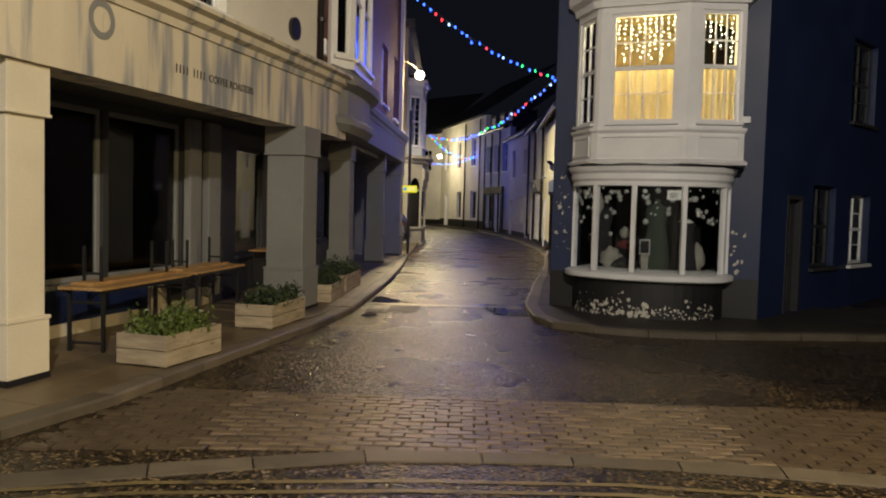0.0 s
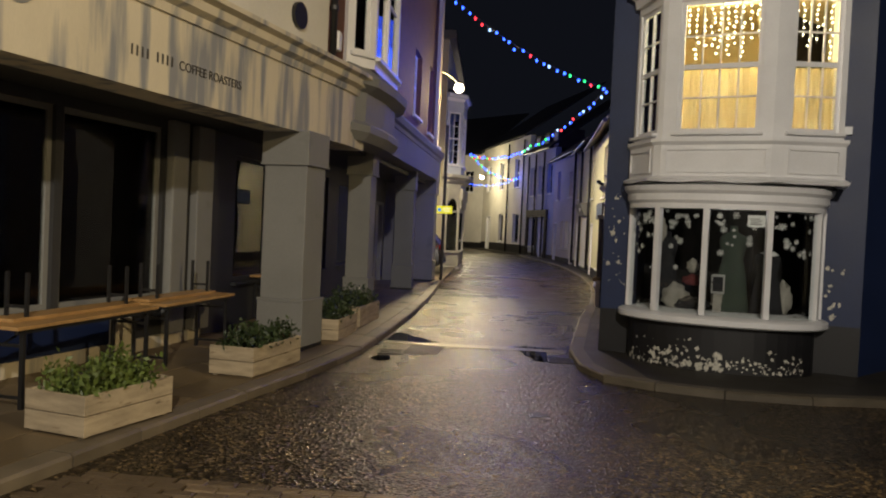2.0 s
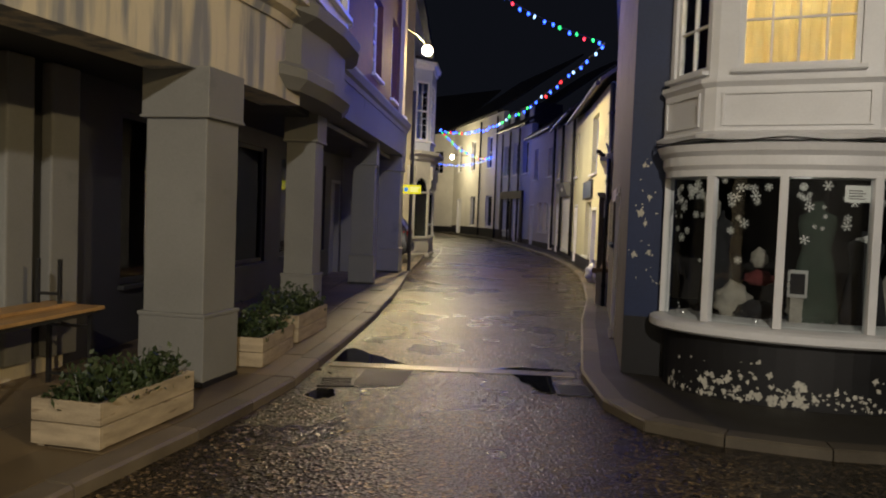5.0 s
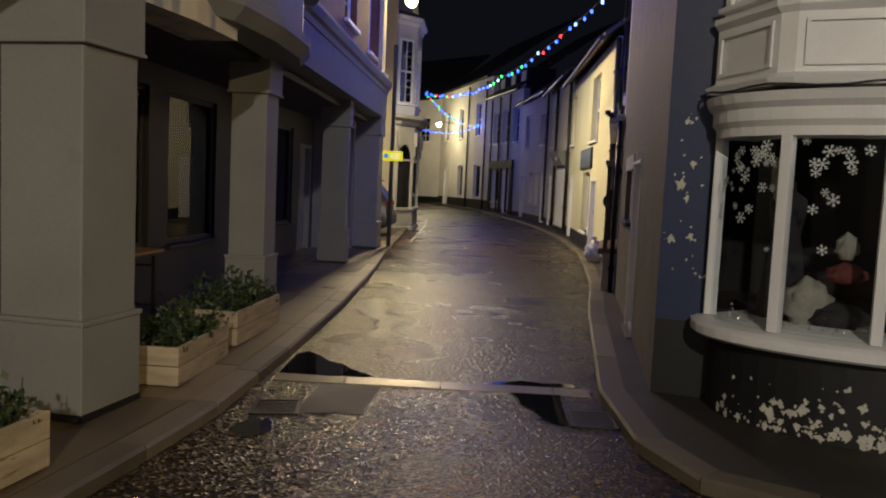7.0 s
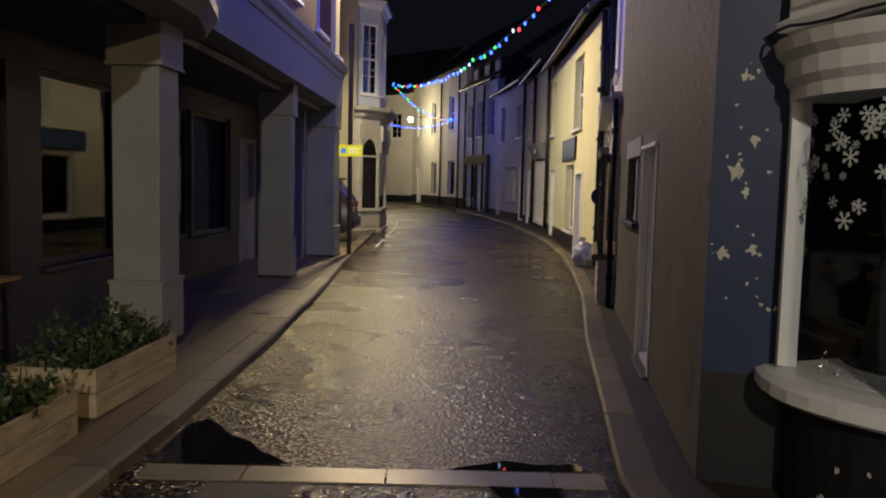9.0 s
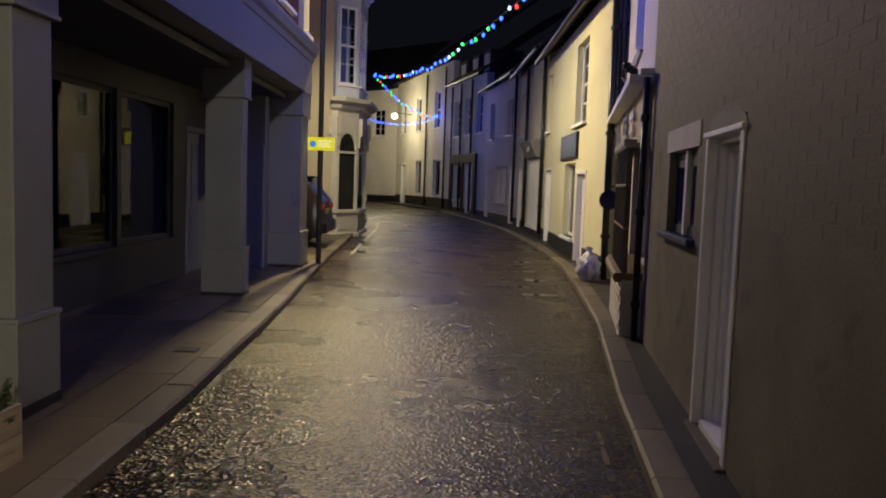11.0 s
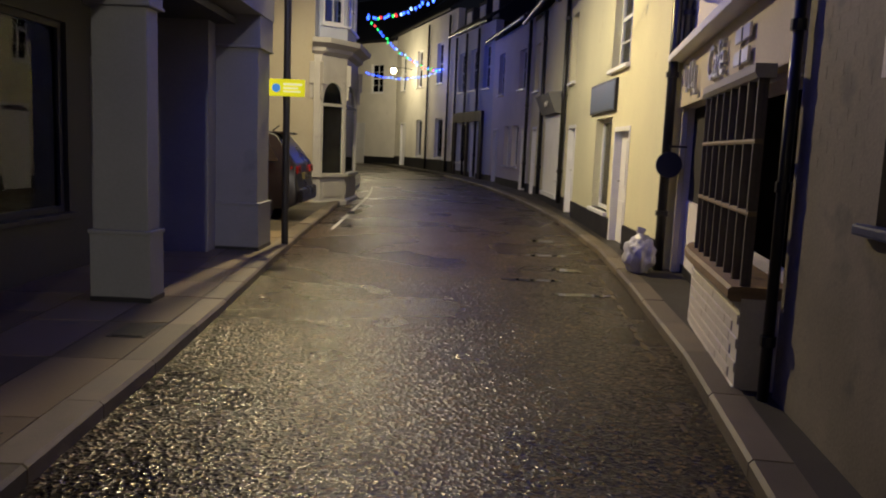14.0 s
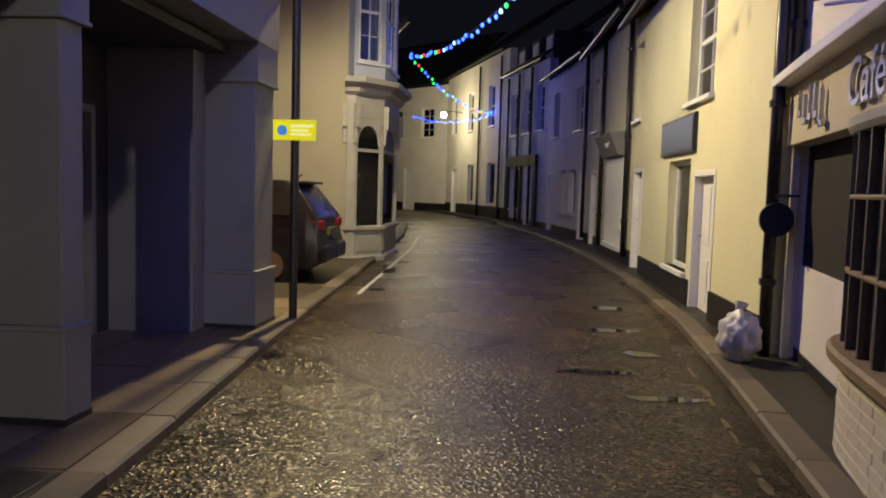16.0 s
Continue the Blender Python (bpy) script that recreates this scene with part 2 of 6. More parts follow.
LETTER = mat("dark_sign_letter", (0.06, 0.055, 0.05), 0.6, 0.1, 5, 40, 0.0)
NAVYSIGN = mat("blue_sign_board", (0.06, 0.09, 0.16), 0.4, 0.4, 2, 30, 0.0, stretch=(0.4, 0.4, 4))
# Emission added to brighten the reflective sign; no lamp sits in it.
HIVIS = glow("sign_yellow_emission", (0.92, 0.86, 0.01), 0.75)
SIGNBLUE = glow("sign_blue_emission", (0.08, 0.36, 0.85), 0.5)
YELLOWLINE = mat("worn_yellow_line", (0.15, 0.115, 0.05), 0.5, 0.35, 5, 60, 0.3, stain=(0.06, 0.05, 0.04), stain_at=0.55)
PAPER = mat("white_paper", (0.8, 0.8, 0.78), 0.7, 0.05, 3, 40, 0.0)

# ---- building blocks ----


def gz(y):
    """Height of the road surface along the street."""
    return float(np.interp(y, (11, 17.6, 24, 36, 50, 75), (-0.03, 0.10, 0.12, 0.2, 0.3, 0.45)))


def thing(name, loc, label, category, group="", kind=""):
    return tagged_at(new(name), loc, label, category, group, kind)


def tagged_at(ob, loc, label, category, group="", kind=""):
    ob.location = loc
    ob.empty_display_size = 0.1
    return tagged(ob, label, category, group, kind)


def part(name, bm, material, parent=None, label="", smooth=False):
    me = bpy.data.meshes.new(name)
    bm.normal_update()
    bm.to_mesh(me)
    bm.free()
    if smooth:
        for p in me.polygons:
            p.use_smooth = True
    me.materials.append(material)
    ob = new(name, me)
    if parent is not None:
        ob.parent = parent
        if parent.data is None:
            ob.matrix_parent_inverse = Matrix.Translation(parent.location).inverted()
    if label:
        ob["label"] = label
    return ob


class Face:
    """A vertical plane from a to b with the street on the right-hand side: u along, v out to the street, z up."""

    def __init__(self, a, b):
        a, b = Vector(a), Vector(b)
        d = b - a
        self.length = d.length
        d.normalize()
        self.m = Matrix(((d.x, d.y, 0, a.x), (d.y, -d.x, 0, a.y), (0, 0, 1, 0), (0, 0, 0, 1)))

    def at(self, u, v, z):
        return self.m @ Vector((u, v, z))

    def u_at_y(self, y):
        return (y - self.m[1][3]) / self.m[1][0]


WORLD = Face((0, 0), (1, 0))
WORLD.m = Matrix.Identity(4)


def box(bm, f, u0, u1, v0, v1, z0, z1, bevel=0.0):
    vs = [bm.verts.new(f.m @ Vector(c)) for c in ((u0, v0, z0), (u1, v0, z0), (u1, v1, z0), (u0, v1, z0), (u0, v0, z1), (u1, v0, z1), (u1, v1, z1), (u0, v1, z1))]
    fs = [bm.faces.new([vs[i] for i in q]) for q in ((0, 3, 2, 1), (4, 5, 6, 7), (0, 1, 5, 4), (1, 2, 6, 5), (2, 3, 7, 6), (3, 0, 4, 7))]
    if bevel:
        bmesh.ops.bevel(bm, geom=list({e for q in fs for e in q.edges}), offset=bevel, segments=2, affect="EDGES", profile=0.6)
    return bm


def boxes(f, *rows, bevel=0.0):
    bm = bmesh.new()
    for r in rows:
        box(bm, f, *r, bevel=bevel)
    bmesh.ops.recalc_face_normals(bm, faces=bm.faces[:])
    return bm


def prism(bm, pts, z0, z1):
    """An upright solid on a plan outline; z0 and z1 may be functions of (x, y)."""
    za = z0 if callable(z0) else lambda x, y: z0
    zb = z1 if callable(z1) else lambda x, y: z1
    lo = [bm.verts.new((x, y, za(x, y))) for x, y in pts]
    hi = [bm.verts.new((x, y, zb(x, y))) for x, y in pts]
    bm.faces.new(hi)
    bm.faces.new(lo[::-1])
    for i in range(len(pts)):
        j = (i + 1) % len(pts)
        bm.faces.new((lo[i], lo[j], hi[j], hi[i]))
    bmesh.ops.recalc_face_normals(bm, faces=bm.faces[:])
    return bm


def wall_mesh(f, u0, u1, z0, z1, thick, holes=()):
    """A wall with real openings (u0, u1, z0, z1) cut through its thickness."""
    us = sorted({u0, u1, *[max(u0, min(u1, h[i])) for h in holes for i in (0, 1)]})
    zs = sorted({z0, z1, *[max(z0, min(z1, h[i])) for h in holes for i in (2, 3)]})
    solid = {}
    for i in range(len(us) - 1):
        for j in range(len(zs) - 1):
            cu, cz = (us[i] + us[i + 1]) / 2, (zs[j] + zs[j + 1]) / 2
            solid[i, j] = not any(h[0] < cu < h[1] and h[2] < cz < h[3] for h in holes)
    bm = bmesh.new()
    cache = {}

    def v(u, w, z):
        k = (round(u, 5), w, round(z, 5))
        if k not in cache:
            cache[k] = bm.verts.new(f.m @ Vector((u, w, z)))
        return cache[k]

    for (i, j), s in solid.items():
        if not s:
            continue
        a, b, c, d = us[i], us[i + 1], zs[j], zs[j + 1]
        bm.faces.new((v(a, 0, c), v(b, 0, c), v(b, 0, d), v(a, 0, d)))
        bm.faces.new((v(a, -thick, d), v(b, -thick, d), v(b, -thick, c), v(a, -thick, c)))
        for di, dj, p, q in ((-1, 0, (a, c), (a, d)), (1, 0, (b, d), (b, c)), (0, -1, (b, c), (a, c)), (0, 1, (a, d), (b, d))):
            if not solid.get((i + di, j + dj), False):
                bm.faces.new((v(p[0], 0, p[1]), v(q[0], 0, q[1]), v(q[0], -thick, q[1]), v(p[0], -thick, p[1])))
    bmesh.ops.recalc_face_normals(bm, faces=bm.faces[:])
    return bm


def cyl(bm, a, b, r, seg=12, r2=None):
    a, b = Vector(a), Vector(b)
    d = b - a
    m = Matrix.Translation((a + b) / 2) @ d.to_track_quat("Z", "Y").to_matrix().to_4x4()
    bmesh.ops.create_cone(bm, cap_ends=True, segments=seg, radius1=r, radius2=r if r2 is None else r2, depth=d.length, matrix=m)
    return bm


def tube(bm, pts, r, seg=8):
    for a, b in zip(pts, pts[1:]):
        cyl(bm, a, b, r, seg)
    return bm


def window(f, u0, u1, z0, z1, parent, cols=2, rows=4, depth=0.12, frame_w=0.06, material=None, sill=0.06, glazing=None, bar=0.018, meeting=True, name="window"):
    """A sash window in its opening: outer frame, glazing bars, panes and sill."""
    material = material or WHITEPAINT
    w = part(name, boxes(f, (u0, u0 + frame_w, -depth - 0.05, -depth, z0, z1), (u1 - frame_w, u1, -depth - 0.05, -depth, z0, z1), (u0 + frame_w, u1 - frame_w, -depth - 0.05, -depth, z0, z0 + frame_w), (u0 + frame_w, u1 - frame_w, -depth - 0.05, -depth, z1 - frame_w, z1)), material, parent)
    a, b, c, d = u0 + frame_w, u1 - frame_w, z0 + frame_w, z1 - frame_w
    bars = [(a + (b - a) * i / cols - bar / 2, a + (b - a) * i / cols + bar / 2, -depth - 0.035, -depth - 0.006, c, d) for i in range(1, cols)]
    for j in range(1, rows):
        t = 0.03 if meeting and j == rows // 2 else bar / 2
        z = c + (d - c) * j / rows
        bars.append((a, b, -depth - 0.038, -depth - 0.009, z - t, z + t))
    for r in bars:
        part("glazing_bar", boxes(f, r), material, w)
    g = part("pane", boxes(f, (a, b, -depth - 0.028, -depth - 0.022, c, d)), glazing or GLASS, w, "reflective window glass")
    g.visible_shadow = False
    if sill:
        part("sill", boxes(f, (u0 - 0.05, u1 + 0.05, -depth, 0.07, z0 - sill, z0), bevel=0.008), material, w)
    return w


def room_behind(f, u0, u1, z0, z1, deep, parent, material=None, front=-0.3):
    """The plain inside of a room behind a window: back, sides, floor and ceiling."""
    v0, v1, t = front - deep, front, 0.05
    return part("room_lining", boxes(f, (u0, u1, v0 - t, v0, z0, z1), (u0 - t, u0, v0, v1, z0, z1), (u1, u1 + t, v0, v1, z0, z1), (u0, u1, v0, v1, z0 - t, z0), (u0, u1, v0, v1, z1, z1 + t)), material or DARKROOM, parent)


def door(f, u0, u1, z0, z1, parent, material=None, frame_mat=None, depth=0.1, panels=True, glazed=False):
    fm = frame_mat or WHITEPAINT
    d = part("door", boxes(f, (u0 + 0.07, u1 - 0.07, -depth - 0.05, -depth, z0, z1 - 0.07)), material or WHITEPAINT, parent)
    part("door_frame", boxes(f, (u0, u0 + 0.07, -depth - 0.06, 0.012, z0, z1), (u1 - 0.07, u1, -depth - 0.06, 0.012, z0, z1), (u0 + 0.07, u1 - 0.07, -depth - 0.06, 0.012, z1 - 0.07, z1), bevel=0.006), fm, d)
    h = z1 - z0
    if panels:
        mid = (u0 + u1) / 2
        for a, b in ((u0 + 0.16, mid - 0.04), (mid + 0.04, u1 - 0.16)):
            for c, e in ((0.1, 0.42), (0.5, 0.92)):
                part("door_panel", boxes(f, (a, b, -depth, -depth + 0.012, z0 + h * c, z0 + h * e - 0.05), bevel=0.005), material or WHITEPAINT, d)
    bm = bmesh.new()
    cyl(bm, f.at(u0 + 0.15, -depth, z0 + 1.0), f.at(u0 + 0.15, -depth + 0.05, z0 + 1.0), 0.012)
    box(bm, f, u0 + 0.13, u0 + 0.25, -depth + 0.04, -depth + 0.055, z0 + 0.99, z0 + 1.01)
    part("door_handle", bm, CHROME, d, "metal lever handle")
    return d


def downpipe(pts, r, parent, label=""):
    bm = bmesh.new()
    tube(bm, pts, r, 10)
    p = part("downpipe", bm, BLACKMETAL, parent, label, smooth=True)
    a, b = Vector(pts[0]), Vector(pts[-1])
    for k in (0.15, 0.5, 0.85):
        bm = bmesh.new()
        q = a.lerp(b, k)
        cyl(bm, q - Vector((0, 0, 0.03)), q + Vector((0, 0, 0.03)), r * 1.35, 10)
        part("pipe_bracket", bm, BLACKMETAL, p)
    return p


def lettering(name, body, f, u, v, z, size, material, parent, extrude=0.004, flip=False):
    cu = bpy.data.curves.new(name, "FONT")
    cu.body, cu.size, cu.extrude, cu.align_x = body, size, extrude, "LEFT"
    ob = new(name, cu)
    cu.materials.append(material)
    d, n = f.m.to_3x3() @ Vector((1, 0, 0)), f.m.to_3x3() @ Vector((0, 1, 0))
    # read from the street: text runs against u when the street is on the right
    x = -d if flip else d
    p = f.at(u, v, z)
    rotm = Matrix((x, Vector((0, 0, 1)), n)).transposed().to_4x4()
    ob.matrix_world = Matrix.Translation(p) @ rotm
    if parent is not None:
        mw = ob.matrix_world.copy()
        ob.parent = parent
        if parent.data is None:
            ob.matrix_parent_inverse = Matrix.Translation(parent.location).inverted()
        ob.matrix_basis = mw
    return ob

# ---- ground, kerbs, pavements ----
LEFT_KERB = [(-5.6, -6.0), (-4.4, 1.5), (-3.75, 3.6), (-3.17, 5.2), (-2.83, 6.2), (-2.57, 7.6), (-2.28, 9.1), (-2.02, 10.3), (-1.74, 12.0), (-1.64, 13.7), (-1.55, 16.2), (-1.56, 18.5), (-1.62, 20.4), (-1.72, 22.8), (-1.80, 25.5), (-1.84, 28.2), (-1.95, 32.8), (-2.1, 38.0), (-2.6, 44.0), (-5.0, 54.0), (-10.0, 64.0)]
RIGHT_KERB = [(16.0, 12.4), (7.0, 11.0), (4.6, 10.7), (3.4, 10.53), (2.5, 10.58), (1.8, 10.80), (1.27, 11.13), (1.04, 11.75), (1.0, 12.9), (1.14, 14.0), (1.43, 16.3), (1.90, 19.2), (2.22, 22.0), (2.48, 24.8), (2.58, 28.9), (2.36, 34.7), (1.8, 39.9), (0.3, 48.3), (-3.0, 58.0), (-8.0, 68.0)]
KERB_H = 0.09


def ground_sheet():
    bm = bmesh.new()
    ys = [-400, -100, -30, -10, 0, 4, 8, 11, 12.6, 14.2, 15.9, 17.6, 20, 24, 30, 36, 43, 50, 60, 75, 150, 500]
    xs = [-500, -100, -30, -10, -5, 0, 5, 10, 30, 100, 500]
    g = [[bm.verts.new((x, y, gz(y))) for x in xs] for y in ys]
    for i in range(len(ys) - 1):
        for j in range(len(xs) - 1):
            bm.faces.new((g[i][j], g[i][j + 1], g[i + 1][j + 1], g[i + 1][j]))
    return tagged(part("ground", bm, ROAD), "wet worn asphalt road with exposed stone chippings", "road", kind="structure")


ground_sheet()


def refine(pts, step=1.2):
    out = [Vector(pts[0])]
    for a, b in zip(pts, pts[1:]):
        a, b = Vector(a), Vector(b)
        k = max(1, round((b - a).length / step))
        out += [a.lerp(b, i / k) for i in range(1, k + 1)]
    return out


def offset_line(pts, d):
    """The line shifted sideways to its right by d."""
    res = []
    for i, p in enumerate(pts):
        t = (pts[min(i + 1, len(pts) - 1)] - pts[max(i - 1, 0)]).normalized()
        res.append(p + Vector((t.y, -t.x)) * d)
    return res


def strip(bm, a, b, za, zb):
    """A ribbon between two plan lines, with heights above the road."""
    va = [bm.verts.new((p.x, p.y, gz(p.y) + za)) for p in a]
    vb = [bm.verts.new((p.x, p.y, gz(p.y) + zb)) for p in b]
    for i in range(len(a) - 1):
        bm.faces.new((va[i], va[i + 1], vb[i + 1], vb[i]))


def pavement(name, line, side, width, label):
    """Paved strip behind the kerb stones; side -1 lies to the left of the line's run."""
    pts = refine(line, 1.0)
    inner = offset_line(pts, side * 0.20)
    outer = offset_line(pts, side * width)
    bm = bmesh.new()
    strip(bm, inner, outer, KERB_H - 0.004, KERB_H)
    strip(bm, inner, inner, KERB_H - 0.004, -0.1)
    bmesh.ops.recalc_face_normals(bm, faces=bm.faces[:])
    for q in bm.faces:
        if q.normal.z < -0.2:
            q.normal_flip()
    return tagged(part(name, bm, PAVE_DARK), label, "pavement", kind="structure")


def pavement_left():
    pts = refine(LEFT_KERB, 1.0)
    inner = offset_line(pts, -0.20)
    outer = [Vector((-9.0 - max(0, (p.y - 44) * 0.5), p.y)) for p in pts]
    bm = bmesh.new()
    strip(bm, outer, inner, KERB_H, KERB_H - 0.004)
    bmesh.ops.recalc_face_normals(bm, faces=bm.faces[:])
    for q in bm.faces:
        if q.normal.z < -0.2:
            q.normal_flip()
    return tagged(part("pavement_left", bm, PAVE), "damp buff concrete pavement with patched stains", "pavement", kind="structure")


PAVE_L = pavement_left()
PAVE_R = pavement("pavement_right", RIGHT_KERB, 1, 2.6, "narrow damp grey asphalt footway beside the shop fronts")


def kerbstones(name, line, side, y_max, label):
    """Single kerb stones along a line, each with rounded top edges and an open joint."""
    pts = refine(line, 0.9)
    kerb = thing(name, (pts[0].x, pts[0].y, 0), label, "kerb", kind="structure")
    inner = offset_line(pts, side * 0.20)
    for i in range(len(pts) - 1):
        a, b, c, d = pts[i], pts[i + 1], inner[i + 1], inner[i]
        if a.y > y_max or a.y < -3:
            continue
        t = (b - a).normalized() * 0.006
        bm = bmesh.new()
        za, zb = gz(a.y), gz(b.y)
        j = random.uniform(-0.006, 0.006)
        q = [a + t, b - t, c - t, d + t]
        lo = [bm.verts.new((p.x, p.y, z - 0.1)) for p, z in zip(q, (za, zb, zb, za))]
        lip = [bm.verts.new((p.x, p.y, z + KERB_H + j - 0.02)) for p, z in zip(q, (za, zb, zb, za))]
        ins = (d - a).normalized() * 0.02
        top = [bm.verts.new((p.x, p.y, z + KERB_H + j)) for p, z in zip((q[0] + ins, q[1] + ins, q[2], q[3]), (za, zb, zb, za))]
        bm.faces.new(top)
        for r0, r1 in ((lo, lip), (lip, top)):
            for k in range(4):
                m2 = (k + 1) % 4
                bm.faces.new((r0[k], r0[m2], r1[m2], r1[k]))
        bmesh.ops.recalc_face_normals(bm, faces=bm.faces[:])
        part("kerb_stone", bm, KERB, kerb)
    return kerb


# ---- left: coffee shop building on columns ----
F1 = Face((-5.00, 0.6), (-2.36, 12.15))
F2 = Face((-2.12, 15.9), (-1.94, 23.85))
W1 = Face((-6.3, 0.6), (-3.95, 12.15))
W2 = Face((-3.95, 12.15), (-3.30, 23.2))
PZ = 0.05
coffee = thing("coffee_shop_building", (-4.5, 10, 0), "grey-painted shop building with columned arcade and cream fascia", "building")


def column(y_front, x_right, wx, wy, base, z_top, cap_z, plinth_z, parent, turn, paint=None):
    """A square stucco column: plinth with a chamfered ledge, plain shaft and a wider block at its head."""
    paint = paint or GREYPAINT
    f = Face((0, 0), (1, 0))
    f.m = Matrix.Translation((x_right, y_front, 0)) @ Matrix.Rotation(radians(turn), 4, "Z")
    col = part("column", boxes(f, (-wx, 0, 0, wy, plinth_z, cap_z), bevel=0.012), paint, parent)
    part("plinth", boxes(f, (-wx - 0.026, 0.026, -0.026, wy + 0.026, base + 0.07, plinth_z - 0.03), (-wx - 0.036, 0.036, -0.036, wy + 0.036, plinth_z - 0.03, plinth_z + 0.004), bevel=0.008), paint, col)
    part("foot", boxes(f, (-wx - 0.03, 0.03, -0.03, wy + 0.03, base - 0.05, base + 0.07)), BLACKBASE, col, "black band at the foot of the column")
    part("capital", boxes(f, (-wx - 0.03, 0.03, -0.03, wy + 0.03, cap_z, z_top), (-wx - 0.042, 0.042, -0.042, wy + 0.042, cap_z - 0.02, cap_z + 0.008), bevel=0.008), paint, col)
    return col


column(6.30, -3.78, 0.62, 0.42, PZ, 2.78, 2.36, 0.62, coffee, -13, CREAMPAINT)
column(11.45, -2.42, 0.58, 0.54, PZ, 2.80, 2.39, 0.70, coffee, -11)
column(15.35, -2.33, 0.40, 0.42, 0.15, 2.95, 2.55, 0.75, coffee, -3)
column(20.10, -2.17, 0.44, 0.23, 0.17, 3.0, 2.55, 0.78, coffee, -2)
column(23.25, -2.00, 0.62, 0.56, 0.18, 3.0, 2.62, 0.78, coffee, -2)


def moulding(bm, line, profile):
    """Sweep a (out, z) profile along plan points with given outward normals."""
    rows = []
    for p, n in line:
        rows.append([bm.verts.new((p.x + n.x * o, p.y + n.y * o, z)) for o, z in profile])
    for r0, r1 in zip(rows, rows[1:]):
        for k in range(len(profile) - 1):
            bm.faces.new((r0[k], r1[k], r1[k + 1], r0[k + 1]))
    for r in (rows[0], rows[-1]):
        bm.faces.new(r)
    bmesh.ops.recalc_face_normals(bm, faces=bm.faces[:])
    return bm


def plan_line(pts):
    v = [Vector(p) for p in pts]
    out = []
    for i, p in enumerate(v):
        t = (v[min(i + 1, len(v) - 1)] - v[max(i - 1, 0)]).normalized()
        out.append((p, Vector((t.y, -t.x))))
    return out


FRONT1 = plan_line([(-5.00, 0.6), (-3.68, 6.38), (-2.36, 12.15), (-2.22, 12.8), (-2.15, 13.6)])
part("fascia", moulding(bmesh.new(), FRONT1, [(-0.45, 2.78), (0.0, 2.78), (0.0, 3.52), (-0.45, 3.52)]), FASCIA, coffee, "cream painted fascia with grey shadow streaks in its colour")
part("cornice", moulding(bmesh.new(), FRONT1, [(-0.3, 3.52), (0.03, 3.52), (0.05, 3.60), (0.13, 3.64), (0.15, 3.72), (0.23, 3.75), (0.23, 3.80), (-0.3, 3.84)]), FASCIA, coffee, "moulded cream cornice")
# oriel foot, projecting between the two fascias
ORIEL = plan_line([(-2.20, 12.9), (-2.0, 13.3), (-1.88, 14.2), (-1.86, 15.2), (-2.0, 15.9), (-2.15, 16.3)])
part("oriel_base", moulding(bmesh.new(), ORIEL, [(-0.5, 2.90), (-0.1, 2.90), (0.0, 3.02), (0.0, 3.12), (-0.08, 3.18), (-0.08, 3.60), (0.1, 3.68), (0.12, 3.80), (-0.1, 3.98), (-0.5, 4.0)]), GREYPAINT, coffee, "grey moulded foot of the bay window")
FRONT2 = plan_line([(-2.12, 15.9), (-1.94, 23.85)])
part("fascia", moulding(bmesh.new(), FRONT2, [(-0.4, 2.98), (0.0, 2.98), (0.0, 3.50), (-0.4, 3.50)]), GREYPAINT, coffee, "grey fascia catching blue light")
part("cornice", moulding(bmesh.new(), FRONT2, [(-0.3, 3.50), (0.015, 3.50), (0.03, 3.58), (0.07, 3.62), (0.10, 3.72), (0.10, 3.76), (-0.3, 3.80)]), GREYPAINT, coffee, "grey moulded cornice")
# arcade ceiling
bm = bmesh.new()
prism(bm, [(-6.6, 0.6), (-5.2, 0.6), (-2.6, 12.15), (-2.4, 15.9), (-2.25, 23.6), (-3.6, 23.6), (-4.3, 12.15)], 2.86, 2.94)
part("arcade_soffit", bm, SHADEGREY, coffee, "boarded arcade ceiling, its grey darkened for shade")

# upper storeys
UP1 = Face((-5.05, 0.6), (-2.40, 12.15))
h = [(UP1.u_at_y(7.2), UP1.u_at_y(9.55), 3.92, 5.6)]
part("wall", wall_mesh(UP1, 0, UP1.length, 3.80, 8.5, 0.35, h), WHITEWALL, coffee, "white rendered upper wall")
window(UP1, *h[0], coffee, cols=4, rows=4)
room_behind(UP1, h[0][0] - 0.3, h[0][1] + 0.3, 3.85, 6.0, 2.0, coffee, front=-0.36)
UP2 = Face((-2.40, 12.15), (-2.12, 24.0))
h2 = [(1.1, 3.6, 4.0, 6.6), (7.5, 8.6, 4.25, 5.75), (10.0, 10.9, 4.15, 5.9)]
part("wall", wall_mesh(UP2, 0, UP2.length, 3.75, 8.5, 0.35, h2), REDBRICK, coffee, "dark red brick upper wall")
for q in h2[1:]:
    window(UP2, *q, coffee, cols=2, rows=4)
    room_behind(UP2, q[0] - 0.3, q[1] + 0.3, 3.85, 6.5, 1.5, coffee, front=-0.36)
part("wall", wall_mesh(Face((-2.12, 24.0), (-9.0, 24.6)), 0, 6.9, 0, 8.5, 0.3), REDBRICK, coffee, "dark brick end wall")
part("corner_pilaster", boxes(UP2, (UP2.length - 0.45, UP2.length + 0.02, -0.02, 0.09, 3.78, 8.4), bevel=0.02), CREAM, coffee, "cream corner pilaster lit orange by the street lamp")
part("pilaster_foot", boxes(UP2, (UP2.length - 0.5, UP2.length + 0.08, -0.02, 0.16, 3.80, 3.95), bevel=0.02), WHITEPAINT, coffee)
